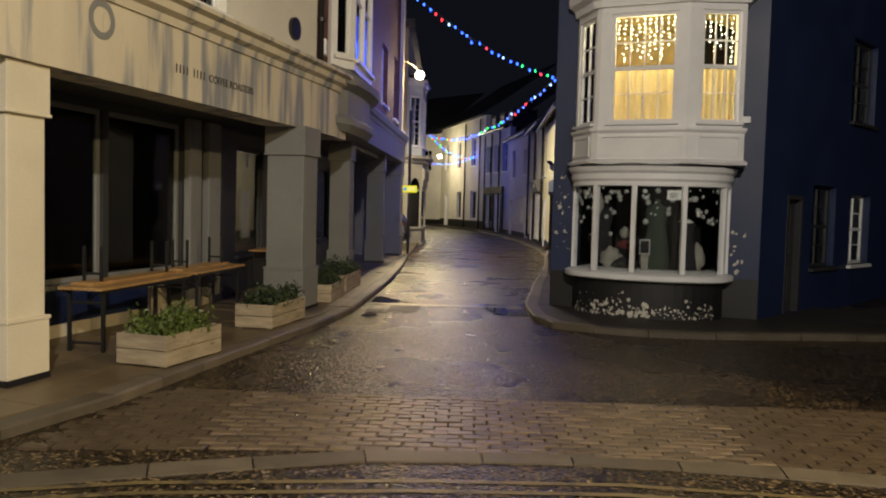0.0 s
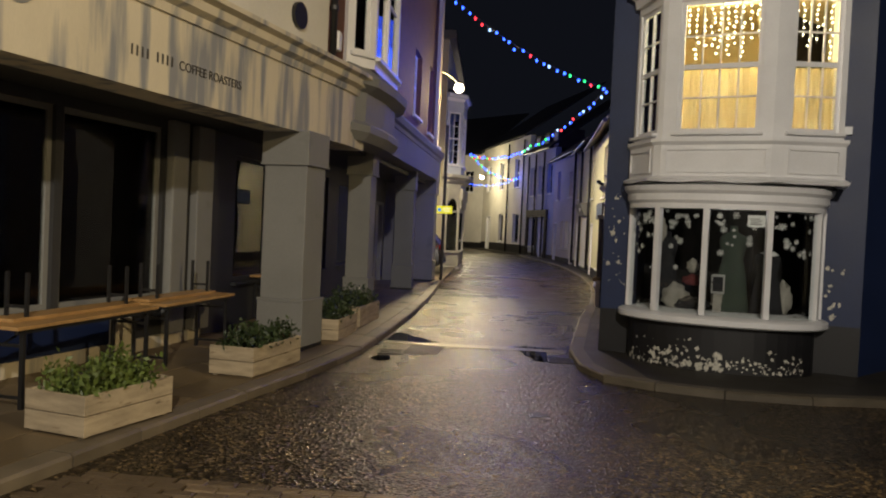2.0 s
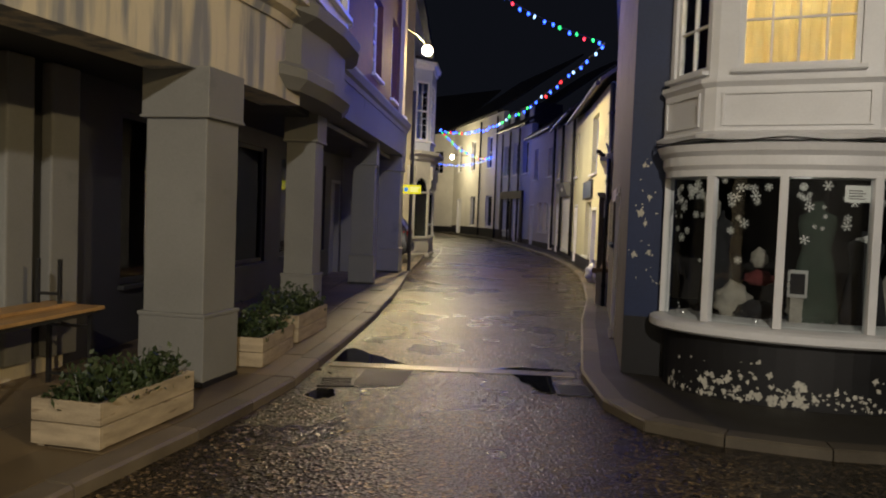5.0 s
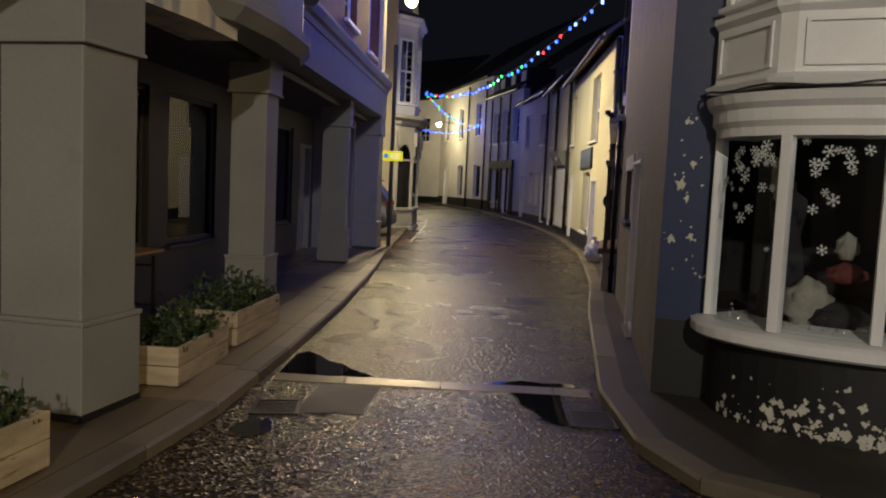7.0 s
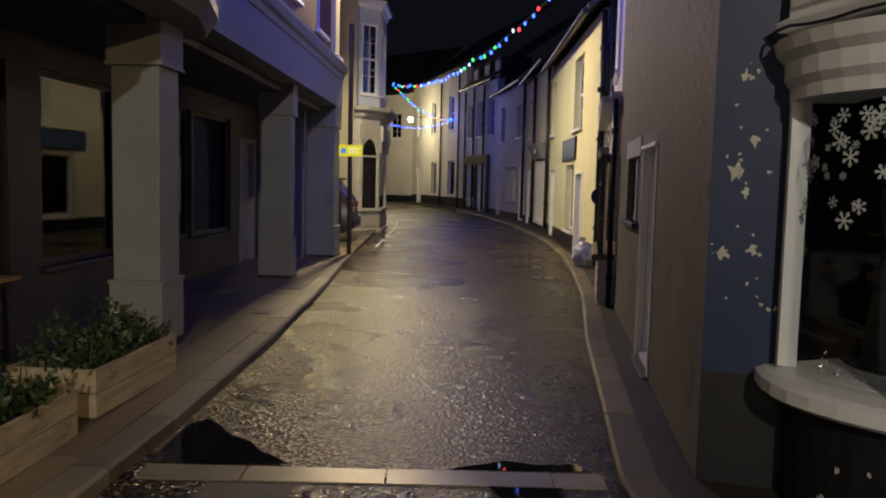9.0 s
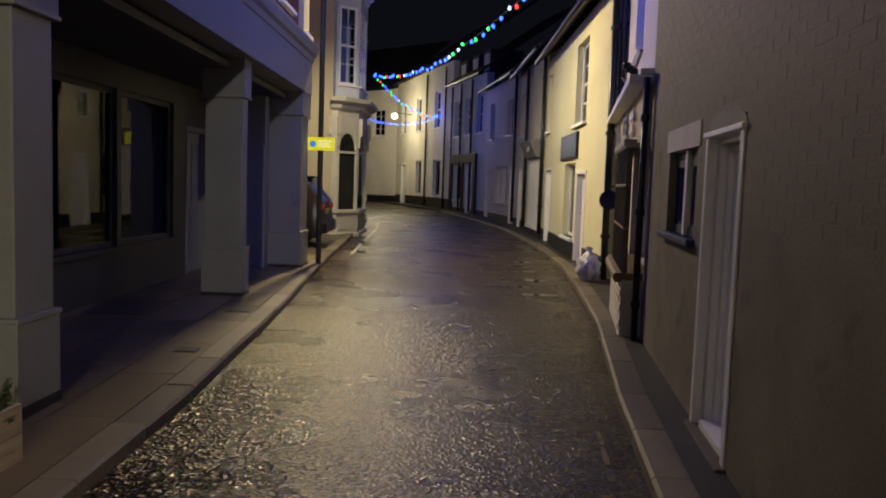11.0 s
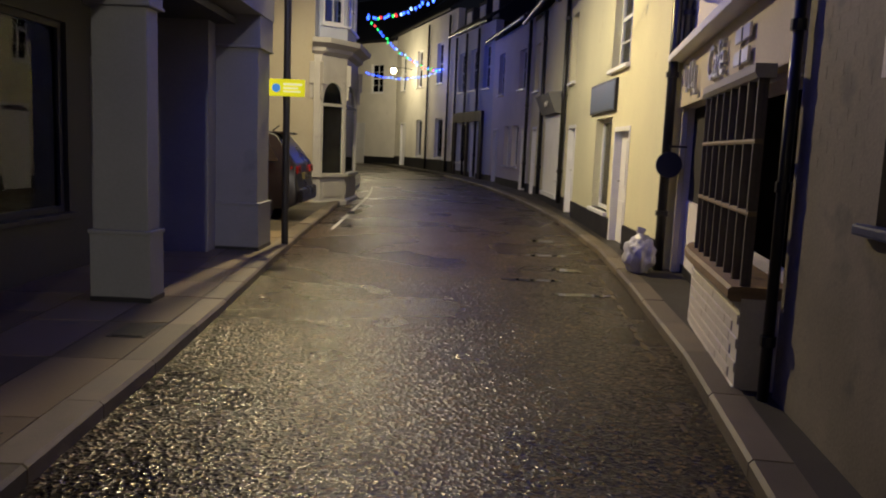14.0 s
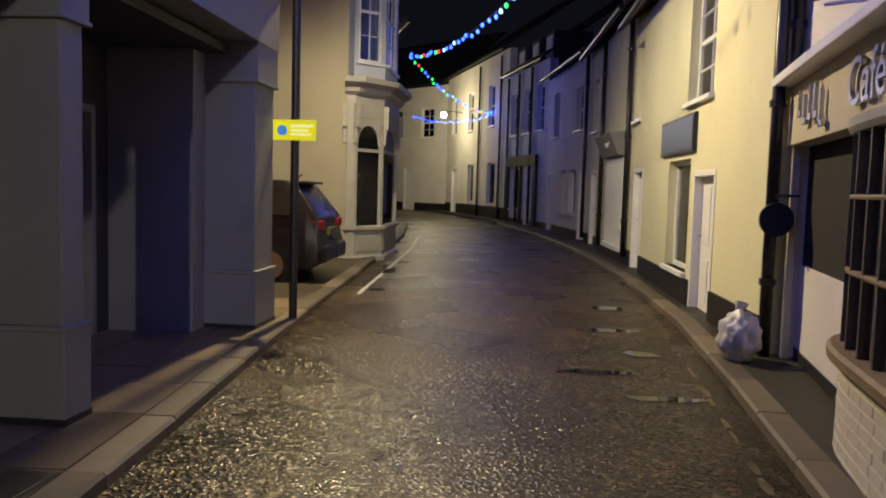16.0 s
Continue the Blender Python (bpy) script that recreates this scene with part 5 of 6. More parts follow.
def car(x_rear, y0, y1, z):
    t = thing("car", (x_rear - 2, (y0 + y1) / 2, z), "black hatchback parked with its rear to the street", "car")
    w = y1 - y0
    yc = (y0 + y1) / 2

    def shell(name, prof, half, material, inset=0.0, label="", parent=t):
        bm = bmesh.new()
        rings = []
        for side in (-1, 1):
            rings.append([bm.verts.new((x_rear - s, yc + side * (half if zz < 0.98 else half - (zz - 0.98) * 0.42), z + zz)) for s, zz in prof])
        bm.faces.new(rings[0])
        bm.faces.new(rings[1][::-1])
        for i in range(len(prof)):
            j = (i + 1) % len(prof)
            bm.faces.new((rings[0][i], rings[0][j], rings[1][j], rings[1][i]))
        bmesh.ops.recalc_face_normals(bm, faces=bm.faces[:])
        bmesh.ops.bevel(bm, geom=bm.edges[:], offset=0.045, segments=3, affect="EDGES", profile=0.6)
        return part(name, bm, material, parent, label, smooth=True)

    body = shell("body", [(0.02, 0.36), (0.0, 0.55), (0.05, 0.75), (0.06, 1.0), (0.42, 1.48), (0.60, 1.54), (1.9, 1.56), (2.75, 1.02), (3.9, 0.88), (4.15, 0.62), (4.1, 0.28), (0.2, 0.26)], w / 2, CARPAINT)
    glassm = mat("dark_car_glass", (0.01, 0.012, 0.015), 0.05, 0.1, 2, 20, 0.0, rough_vary=0.01)
    bm = bmesh.new()
    q = [(0.115, 1.04, 0.84), (0.405, 1.44, 0.66)]
    n = Vector((0.8, 0, 0.6)) * 0.012
    vs = [bm.verts.new(Vector((x_rear - s, yc + sd * hw * w / 1.76, z + zz)) + n) for s, zz, hw in q for sd in (-1, 1)]
    bm.faces.new((vs[0], vs[1], vs[3], vs[2]))
    part("rear_window", bm, glassm, t, "dark sloping rear window")
    for sd in (-1, 1):
        bm = bmesh.new()
        yy = [yc + sd * (w / 2 - (zz - 0.98) * 0.42 + 0.006) for zz in (1.04, 1.46)]
        vs = [bm.verts.new(p) for p in ((x_rear - 0.35, yy[0], z + 1.04), (x_rear - 2.55, yy[0], z + 1.04), (x_rear - 1.95, yy[1], z + 1.46), (x_rear - 0.62, yy[1], z + 1.46))]
        bm.faces.new(vs)
        part("side_window", bm, glassm, t)
        ly = yc + sd * (w / 2 - 0.20)
        part("tail_light", boxes(WORLD, (x_rear - 0.16, x_rear - 0.03, ly - 0.17, ly + 0.17, z + 0.84, z + 0.97), bevel=0.02), mat("tail_light_red", (0.35, 0.015, 0.012), 0.15, 0.1), t, "red tail light")
        for s in (0.75, 3.35):
            bm = bmesh.new()
            cyl(bm, (x_rear - s, yc + sd * (w / 2 - 0.19), z + 0.32), (x_rear - s, yc + sd * (w / 2 + 0.01), z + 0.32), 0.32, 28)
            wh = part("wheel", bm, RUBBER, t, "black tyre")
            bm = bmesh.new()
            cyl(bm, (x_rear - s, yc + sd * (w / 2 - 0.02), z + 0.32), (x_rear - s, yc + sd * (w / 2 + 0.018), z + 0.32), 0.2, 20)
            part("rim", bm, CHROME, wh, "grey alloy rim")
    pl = part("number_plate", boxes(WORLD, (x_rear - 0.05, x_rear - 0.008, yc - 0.26, yc + 0.26, z + 0.74, z + 0.85)), mat("plate_yellow", (0.22, 0.18, 0.06), 0.4, 0.05), t, "yellow rear number plate")
    part("plate_characters", boxes(WORLD, *[(x_rear - 0.008, x_rear - 0.004, yc - 0.22 + i * 0.065, yc - 0.18 + i * 0.065, z + 0.76, z + 0.83) for i in range(7)]), LETTER, pl)
    part("bumper", boxes(WORLD, (x_rear - 0.15, x_rear + 0.05, y0 + 0.04, y1 - 0.04, z + 0.36, z + 0.60), bevel=0.05), CARPAINT, t)
    part("roof_spoiler", boxes(WORLD, (x_rear - 0.50, x_rear - 0.30, yc - 0.6, yc + 0.6, z + 1.49, z + 1.53), bevel=0.012), CARPAINT, t)
    part("wiper", boxes(WORLD, (x_rear - 0.17, x_rear - 0.13, yc - 0.05, yc + 0.35, z + 1.10, z + 1.12)), BLACKMETAL, t)
    bm = bmesh.new()
    cyl(bm, (x_rear - 0.62, yc, z + 1.54), (x_rear - 0.50, yc, z + 1.64), 0.012, 6)
    part("aerial", bm, BLACKMETAL, t)
    return t


car(-2.08, 26.75, 28.45, 0.155)

# ---- rubbish bag ----
bm = bmesh.new()
bmesh.ops.create_icosphere(bm, subdivisions=4, radius=1.0)
for v in bm.verts:
    d = noise.noise(v.co * 2.2) * 0.30 + abs(noise.noise(v.co * 4.5)) * -0.34 + noise.noise(v.co * 9) * 0.10 + 0.08
    v.co *= 1 + d
    v.co.x *= 0.17
    v.co.y *= 0.20
    v.co.z *= 0.23
    v.co += Vector((2.52, 22.75, 0.40))
    v.co.z = max(v.co.z, 0.205)
sack = thing("rubbish_bag", (2.5, 22.75, 0.2), "crumpled white plastic rubbish bag on the kerb", "rubbish bag")
part("sack", bm, BAG, sack, smooth=True)
bm = bmesh.new()
cyl(bm, (2.50, 22.75, 0.62), (2.53, 22.77, 0.71), 0.03, 9, 0.06)
part("tied_neck", bm, BAG, sack)

# ---- cafe signs and pipes ----
cs = thing("cafe_lettering", J.at(1.0, 0.1, 2.3), "polished metal raised letters on the cafe fascia", "sign")
lettering("word", "Café", J, J.u_at_y(20.85), 0.13, 2.22, 0.42, CHROME, cs, 0.015)
for k, (h0, h1) in enumerate(((2.3, 2.52), (2.22, 2.46), (2.24, 2.52), (2.24, 2.52), (2.16, 2.44))):
    uu = J.u_at_y(22.35) + k * 0.19
    part("letter_stroke", boxes(J, (uu, uu + 0.05, 0.12, 0.15, h0, h1), (uu, uu + 0.13, 0.12, 0.15, h0, h0 + 0.05), bevel=0.006), CHROME, cs)
for k in range(4):
    uu = J.u_at_y(19.7) + (k % 2) * 0.28
    zz = 2.38 if k < 2 else 2.22
    part("small_word", boxes(J, (uu, uu + 0.22, 0.12, 0.14, zz, zz + 0.10), bevel=0.004), CHROME, cs)
downpipe([J.at(J.length - 0.1, 0.30, 2.80), J.at(J.length - 0.1, 0.20, 2.72)], 0.03, cafe)
downpipe([G.at(0.06, 0.07, 2.66), G.at(0.06, 0.07, 0.16)], 0.032, navy, "thin black downpipe")
bm = bmesh.new()
tube(bm, [J.at(0.6, 0.1, 3.25), J.at(2.6, 0.12, 2.86), J.at(J.length, 0.16, 2.92)], 0.014, 6)
part("overflow_pipe", bm, BLACKMETAL, cafe)
downpipe([(2.80, 22.94, 4.75), (2.80, 22.94, 0.2)], 0.055, yellow, "black downpipe at the house corner")
downpipe([J.at(0.12, 0.08, 5.5), J.at(0.12, 0.08, 2.75)], 0.05, cafe)
hs_ = thing("hanging_sign", (2.72, 22.62, 1.48), "round dark hanging sign beside the cafe door", "sign")
bm = bmesh.new()
cyl(bm, (2.80, 22.80, 1.45), (2.80, 22.83, 1.45), 0.15, 28)
part("disc", bm, mat("dark_blue_enamel", (0.012, 0.018, 0.04), 0.4, 0.15), hs_)
bm = bmesh.new()
tube(bm, [(2.99, 22.815, 1.66), (2.78, 22.815, 1.66), (2.80, 22.815, 1.59)], 0.012, 6)
part("bracket", bm, BLACKMETAL, hs_)
board = thing("shop_sign_board", Y.at(uy(27.0), 0.03, 2.45), "blue painted sign board framed in black on the yellow house", "sign")
part("frame", boxes(Y, (uy(27.95), uy(25.85), 0.0, 0.05, 2.20, 2.70), bevel=0.01), BLACKMETAL, board)
part("panel", boxes(Y, (uy(27.9), uy(25.9), 0.05, 0.056, 2.24, 2.66)), NAVYSIGN, board)
shutter = thing("slatted_shopfront", Y2.at(2.0, 0, 0.4), "white slatted shopfront with sign hood above", "shopfront")
for i in range(9):
    part("slat", boxes(Y2, (3.2 + i * 0.24, 3.36 + i * 0.24, 0.0, 0.05, 0.55, 2.25)), WHITEPAINT, shutter)
part("top_rail", boxes(Y2, (3.1, 5.4, 0.0, 0.04, 2.25, 2.38)), WHITEPAINT, shutter)
part("sill", boxes(Y2, (3.1, 5.4, 0.0, 0.09, 0.45, 0.55)), WHITEPAINT, shutter)
hood = thing("shop_sign_hood", Y2.at(4.2, 0.2, 2.7), "grey tilted wooden sign hood over the slatted shopfront", "sign")
bm = bmesh.new()
vs = [bm.verts.new(Y2.at(u, v, z)) for u in (3.2, 5.3) for v, z in ((0.0, 2.4), (0.16, 2.42), (0.34, 2.86), (0.0, 2.9))]
for q in ((0, 1, 2, 3), (7, 6, 5, 4), (0, 4, 5, 1), (1, 5, 6, 2), (2, 6, 7, 3), (3, 7, 4, 0)):
    bm.faces.new([vs[i] for i in q])
bmesh.ops.recalc_face_normals(bm, faces=bm.faces[:])
part("hood_box", bm, GREYPAINT, hood)
lettering("word", "SHOP", Y2, 4.3, 0.27, 2.58, 0.22, WHITEPAINT, hood, 0.004)
# downpipes on the row
for f, u, z1, own in ((Y2, 5.85, 5.1, row2), (Y2, 2.6, 5.1, row2), (Y3, 5.8, 5.3, row3), (Y4, 0.25, 6.1, row4), (Y4, 1.75, 6.1, row4), (Y4, 3.4, 6.1, row4), (Y5, 9.6, 7.2, row5), (Y5, 6.4, 7.2, row5)):
    downpipe([f.at(u, 0.08, z1), f.at(u, 0.08, 0.4)], 0.05, own)
for f, own, u0s in ((Y4, row4, (0.6, 2.4, 4.0)),):
    for u in u0s:
        d = part("dormer", boxes(f, (u, u + 0.9, -1.6, -0.2, 6.2, 7.2)), SLATE, own, "dark slate-hung dormer")
        part("dormer_window", boxes(f, (u + 0.12, u + 0.78, -0.2, -0.17, 6.35, 7.05)), WHITEPAINT, d)
part("shopfront", boxes(Y4, (0.3, 4.2, 0.0, 0.12, 2.55, 2.95), (0.3, 0.5, 0.0, 0.1, 0.3, 2.55), (2.1, 2.3, 0.0, 0.1, 0.3, 2.55), (3.9, 4.2, 0.0, 0.1, 0.3, 2.55)), DARKWOOD, row4, "dark shopfront timber")

# ---- navy shop: display, stickers and fairy lights ----


def garment(k, height, half, z, material, label):
    """A dressed dummy as one plain turned shape."""
    p = Vector(bow(k, 0.72, 0.42))
    bm = bmesh.new()
    prof = ((half * 1.15, 0), (half * 1.05, 0.15), (half * 0.8, 0.5), (half * 0.62, 0.62), (half * 0.85, 0.8), (half * 0.8, 0.88), (0.05, 0.93), (0.045, 1.0))
    rings = [[bm.verts.new((p.x + r * math.cos(2 * math.pi * i / 20) * (1 + 0.07 * math.sin(i * 2.5)), p.y + 0.6 * r * math.sin(2 * math.pi * i / 20), z + hh * height)) for i in range(20)] for r, hh in prof]
    for a, b in zip(rings, rings[1:]):
        for i in range(20):
            bm.faces.new((a[i], a[(i + 1) % 20], b[(i + 1) % 20], b[i]))
    bm.faces.new(rings[-1])
    bm.faces.new(rings[0][::-1])
    return tagged(part("dressed_dummy", bm, material, smooth=True), label, "mannequin", "window dummies")


CLOTHG = mat("dark_green_cloth", (0.04, 0.06, 0.045), 0.9, 0.3, 6, 60, 0.3)
CLOTHB = mat("black_cloth", (0.02, 0.02, 0.024), 0.9, 0.3, 6, 60, 0.3)
CLOTHW = mat("pale_wool_cloth", (0.34, 0.32, 0.28), 0.9, 0.3, 6, 60, 0.3)
CLOTHR = mat("dark_red_wool", (0.12, 0.025, 0.025), 0.9, 0.3, 6, 60, 0.3)
garment(0.13, 1.1, 0.2, 0.77, CLOTHG, "dummy in a dark green dress in the shop window")
garment(0.56, 0.85, 0.19, 0.77, CLOTHB, "dummy in a black dress with pale collar")
garment(-0.78, 1.0, 0.16, 0.77, CLOTHB, "dummy in a dark coat in the shop window")


def lump(name, k, dx, z, r, material, label, category, rx=0.8, ry=0.5):
    p = Vector(bow(k, rx, ry))
    bm = bmesh.new()
    bmesh.ops.create_icosphere(bm, subdivisions=3, radius=1)
    for v in bm.verts:
        v.co *= 1 + 0.45 * noise.noise(v.co * 2.3 + Vector((dx, 0, 0)))
        v.co = Vector((p.x + dx + v.co.x * r[0], p.y + v.co.y * r[1], max(z + v.co.z * r[2], z - r[2] * 0.9)))
    return tagged(part(name, bm, material, smooth=True), label, category)


lump("knitted_cushion", -0.45, 0.0, 0.93, (0.16, 0.08, 0.17), CLOTHW, "pale knitted cushion propped in the window", "cushion")
lump("knitted_cushion", -0.30, 0.06, 1.16, (0.13, 0.06, 0.07), CLOTHR, "dark red knitted cushion on the pile", "cushion")
lump("knitted_hat", -0.26, 0.0, 1.34, (0.07, 0.06, 0.09), CLOTHW, "pale woollen hat on the display", "hat")
lump("wool_bundle", -0.35, 0.1, 0.86, (0.2, 0.1, 0.09), CLOTHB, "dark folded wool bundle", "clothes")
lump("linen_basket", 0.78, 0.0, 0.98, (0.1, 0.1, 0.21), CLOTHW, "tall pale basket in the window", "basket")
lump("lace_collar", 0.56, 0.0, 1.53, (0.10, 0.07, 0.045), PAPER, "pale lace collar laid on a black dress", "collar", 0.74, 0.46)
lump("linen_bag", 0.02, 0.0, 0.93, (0.10, 0.06, 0.14), CLOTHW, "pale linen bag standing in the window", "bag")
lump("hanging_scarf", -0.62, 0.0, 1.78, (0.07, 0.03, 0.17), CLOTHW, "pale scarf hanging in the window", "scarf", 0.9, 0.6)
picture = Face(bow(-0.06, 0.9, 0.6), bow(0.04, 0.9, 0.6))
pf = thing("picture_frame", (*bow(-0.16, 0.9, 0.6), 1.1), "small framed picture standing in the display", "picture")
part("frame", boxes(picture, (0.0, 0.16, -0.02, 0.0, 1.02, 1.26)), CHROME, pf)
part("mount", boxes(picture, (0.02, 0.14, 0.0, 0.003, 1.05, 1.23)), CLOTHB, pf)
part("stand", boxes(picture, (0.03, 0.13, -0.12, -0.02, 0.77, 1.02)), CLOTHW, pf)
rng = random.Random(5)
bm = bmesh.new()
for i in range(420):
    k = rng.uniform(-0.85, 0.85)
    p = Vector(bow(k, 1.05, rng.uniform(0.60, 0.70)))
    c = Vector((p.x, p.y, 0.775 + abs(rng.gauss(0, 0.03))))
    d, s = [Vector((rng.gauss(0, 1), rng.gauss(0, 1), rng.gauss(0, 1))).normalized() * 0.018 for _ in range(2)]
    bm.faces.new([bm.verts.new(q) for q in (c, c + d, c + d + s * 0.4, c + s * 0.4)])
tagged(part("tinsel", bm, CHROME), "silver tinsel along the window sill", "tinsel", kind="stuff")


def snowflake():
    bm = bmesh.new()
    for k in range(6):
        a = math.pi * k / 3
        d, s = Vector((math.cos(a), 0, math.sin(a))), Vector((-math.sin(a), 0, math.cos(a)))
        bm.faces.new([bm.verts.new(p) for p in (s * -0.09, d * 1.0 + s * -0.09, d * 1.0 + s * 0.09, s * 0.09)])
        for sg in (-1, 1):
            e = (d * 0.6 + s * sg * 0.5)
            bm.faces.new([bm.verts.new(p) for p in (d * 0.45, d * 0.45 + e * 0.5, d * 0.58 + e * 0.5, d * 0.62)])
    me = bpy.data.meshes.new("snowflake_sticker")
    bm.to_mesh(me)
    bm.free()
    me.materials.append(PAPER)
    return me


flake_mesh = snowflake()
for i in range(120):
    k = rng.uniform(-0.9, 0.92)
    if any(abs(k - m) < 0.05 for m in (-0.44, -0.09, 0.31, 0.80)):
        continue
    p, q = Vector(bow(k, 1.15, 0.79)), Vector(bow(k + 0.02, 1.15, 0.79))
    z = 2.03 - abs(rng.gauss(0, 0.26))
    if z < 1.2:
        continue
    o = new("snowflake_sticker", flake_mesh)
    d = (q - p).normalized()
    r = rng.choice((0.02, 0.028, 0.036, 0.044))
    o.matrix_world = Matrix.Translation((p.x, p.y, z)) @ Matrix.Rotation(math.atan2(d.y, d.x), 4, "Z") @ Matrix.Rotation(rng.random(), 4, "Y") @ Matrix.Scale(r, 4)
    tagged(o, "white paper snowflake stuck on the shop window", "sticker", "snowflake stickers")
nf = Face(bow(0.17, 1.155, 0.795), bow(0.28, 1.155, 0.795))
notice = thing("window_notice", nf.at(0, 0, 1.86), "white paper notice stuck inside the shop window", "notice")
sheet = part("sheet", boxes(nf, (0.0, 0.2, -0.004, -0.002, 1.86, 2.0)), PAPER, notice)
part("text_bars", boxes(nf, *[(0.03, 0.16 - 0.02 * (i % 2), -0.002, -0.001, 1.885 + i * 0.022, 1.893 + i * 0.022) for i in range(4)]), LETTER, sheet)

# upstairs room: half curtains and strands of fairy lights
FAIRY = glow("fairy_bulb", (1.0, 0.86, 0.52), 22)
for a, b, m in ((0, 1, 2), (2, 3, 4), (4, 5, 3)):
    f = Face(B2[a], B2[b])
    bm = bmesh.new()
    nn = 28
    cols = []
    for i in range(nn + 1):
        u = 0.06 + (f.length - 0.12) * i / nn
        v = -0.22 + 0.018 * math.sin(i * 1.5)
        cols.append((bm.verts.new(f.at(u, v, 2.98)), bm.verts.new(f.at(u, v, 4.55 if a == 0 else 3.80))))
    for c0, c1 in zip(cols, cols[1:]):
        bm.faces.new((c0[0], c1[0], c1[1], c0[1]))
    tagged(part("cafe_curtain", bm, CURTAIN), "cream half curtain glowing from the room behind", "curtain", "upstairs half curtains")
    ns = max(3, round(f.length / 0.11))
    for i in range(ns):
        u = 0.1 + (f.length - 0.2) * (i + 0.5) / ns
        depth = rng.uniform(0.35, 0.75)
        t = thing("fairy_light_strand", f.at(u, -0.17, 4.55), "hanging strand of warm white fairy lights", "fairy lights", "window fairy lights")
        bm = bmesh.new()
        cyl(bm, f.at(u, -0.17, 4.6), f.at(u, -0.17, 4.6 - depth), 0.002, 4)
        part("wire", bm, WHITEPAINT, t)
        bm = bmesh.new()
        z = 4.55
        while z > 4.6 - depth:
            bmesh.ops.create_icosphere(bm, subdivisions=1, radius=0.010, matrix=Matrix.Translation(f.at(u + rng.gauss(0, 0.012), -0.17 + rng.gauss(0, 0.01), z)))
            z -= rng.uniform(0.05, 0.085)
        part("bulbs", bm, FAIRY, t, "tiny warm bulbs")
    bm = bmesh.new()
    for i in range(int(f.length * 22)):
        bmesh.ops.create_icosphere(bm, subdivisions=1, radius=0.011, matrix=Matrix.Translation(f.at(rng.uniform(0.08, f.length - 0.08), -0.30, rng.uniform(3.0, 3.6))))
    tagged(part("fairy_light_heap", bm, FAIRY), "fairy lights heaped behind the half curtain", "fairy lights", kind="stuff")
cable_curve = bpy.data.curves.new("cable", "CURVE")
cable_curve.dimensions, cable_curve.bevel_depth, cable_curve.bevel_resolution = "3D", 0.008, 1
run = cable_curve.splines.new("POLY")
run.points.add(len(BOWL) - 1)
for i, (p, n) in enumerate(BOWL):
    run.points[i].co = (p.x + n.x * 0.10, p.y + n.y * 0.10, 2.37 + 0.015 * math.sin(i * 1.3), 1)
cable_curve.materials.append(BLACKMETAL)
tagged(new("cable", cable_curve), "black cable clipped along the bay moulding", "cable")


# flaked paint


def flakes(f, spots, material, parent, lift=0.003):
    bm = bmesh.new()
    for u, z, r, sx in spots:
        n = 15
        ph = rng.random() * 6
        pts = [(u + sx * r * (0.25 + 0.85 * rng.random()) * math.cos(ph + 2 * math.pi * i / n), z + r * (0.25 + 0.85 * rng.random()) * math.sin(ph + 2 * math.pi * i / n)) for i in range(n)]
        bm.faces.new([bm.verts.new(f(uu, lift, zz)) for uu, zz in pts])
    bmesh.ops.recalc_face_normals(bm, faces=bm.faces[:])
    return tagged(part("flaked_paint", bm, material, parent, "bare white plaster where paint has flaked"), kind="stuff")


spots = []
for u, z, r in ((0.14, 2.2, 0.05), (0.20, 1.88, 0.055), (0.12, 1.72, 0.09), (0.17, 1.62, 0.05), (0.08, 1.30, 0.07), (0.22, 1.33, 0.06), (0.2, 1.15, 0.02), (0.34, 1.03, 0.02)):
    spots.append((u, z, r * 0.8, 0.7))
    spots += [(u + rng.gauss(0, 0.06), z + rng.gauss(0, 0.07), rng.uniform(0.005, 0.016), 1) for _ in range(4)]
spots += [(2.82 + rng.gauss(0, 0.1), rng.gauss(1.05, 0.25), rng.uniform(0.012, 0.05), 1) for _ in range(16)]
spots = [(max(0.02, u), z, r, s) for u, z, r, s in spots]
flakes(FN.at, spots, FLAKE, navy)


def on_bow(u, v, z):
    p = Vector(bow(u, 1.2, 0.85))
    q = Vector(bow(u + 0.01, 1.2, 0.85))
    d = (q - p).normalized()
    n = Vector((d.y, -d.x))
    p = p + n * (v - 0.06)
    return Vector((p.x, p.y, z))


spots = [(min(0.9, max(-0.9, rng.gauss(-0.22, 0.2))), 0.10 + abs(rng.gauss(0, 0.13)), rng.choice((0.008, 0.011, 0.016, 0.026, 0.04)), 0.55) for _ in range(150)]
spots += [(rng.uniform(-0.1, 0.7), 0.10 + abs(rng.gauss(0, 0.10)), rng.uniform(0.008, 0.03), 0.6) for _ in range(90)]
flakes(on_bow, [(u, min(z, 0.55), r, s) for u, z, r, s in spots], FLAKE, navy, 0.004)
part("plinth_paint", boxes(FN, (0.0, FN.length, 0.0, 0.004, 0.0, 0.68)), BLACKBASE, navy, "black painted foot of the wall")

# ---- road surface details ----


def patch(name, pts, material, lift, label, category, parent=None):
    bm = bmesh.new()
    bm.faces.new([bm.verts.new((x, y, gz(y) + lift)) for x, y in pts])
    bmesh.ops.recalc_face_normals(bm, faces=bm.faces[:])
    for q in bm.faces:
        if q.normal.z < 0:
            q.normal_flip()
    return tagged(part(name, bm, material, parent), label, category, kind="structure")


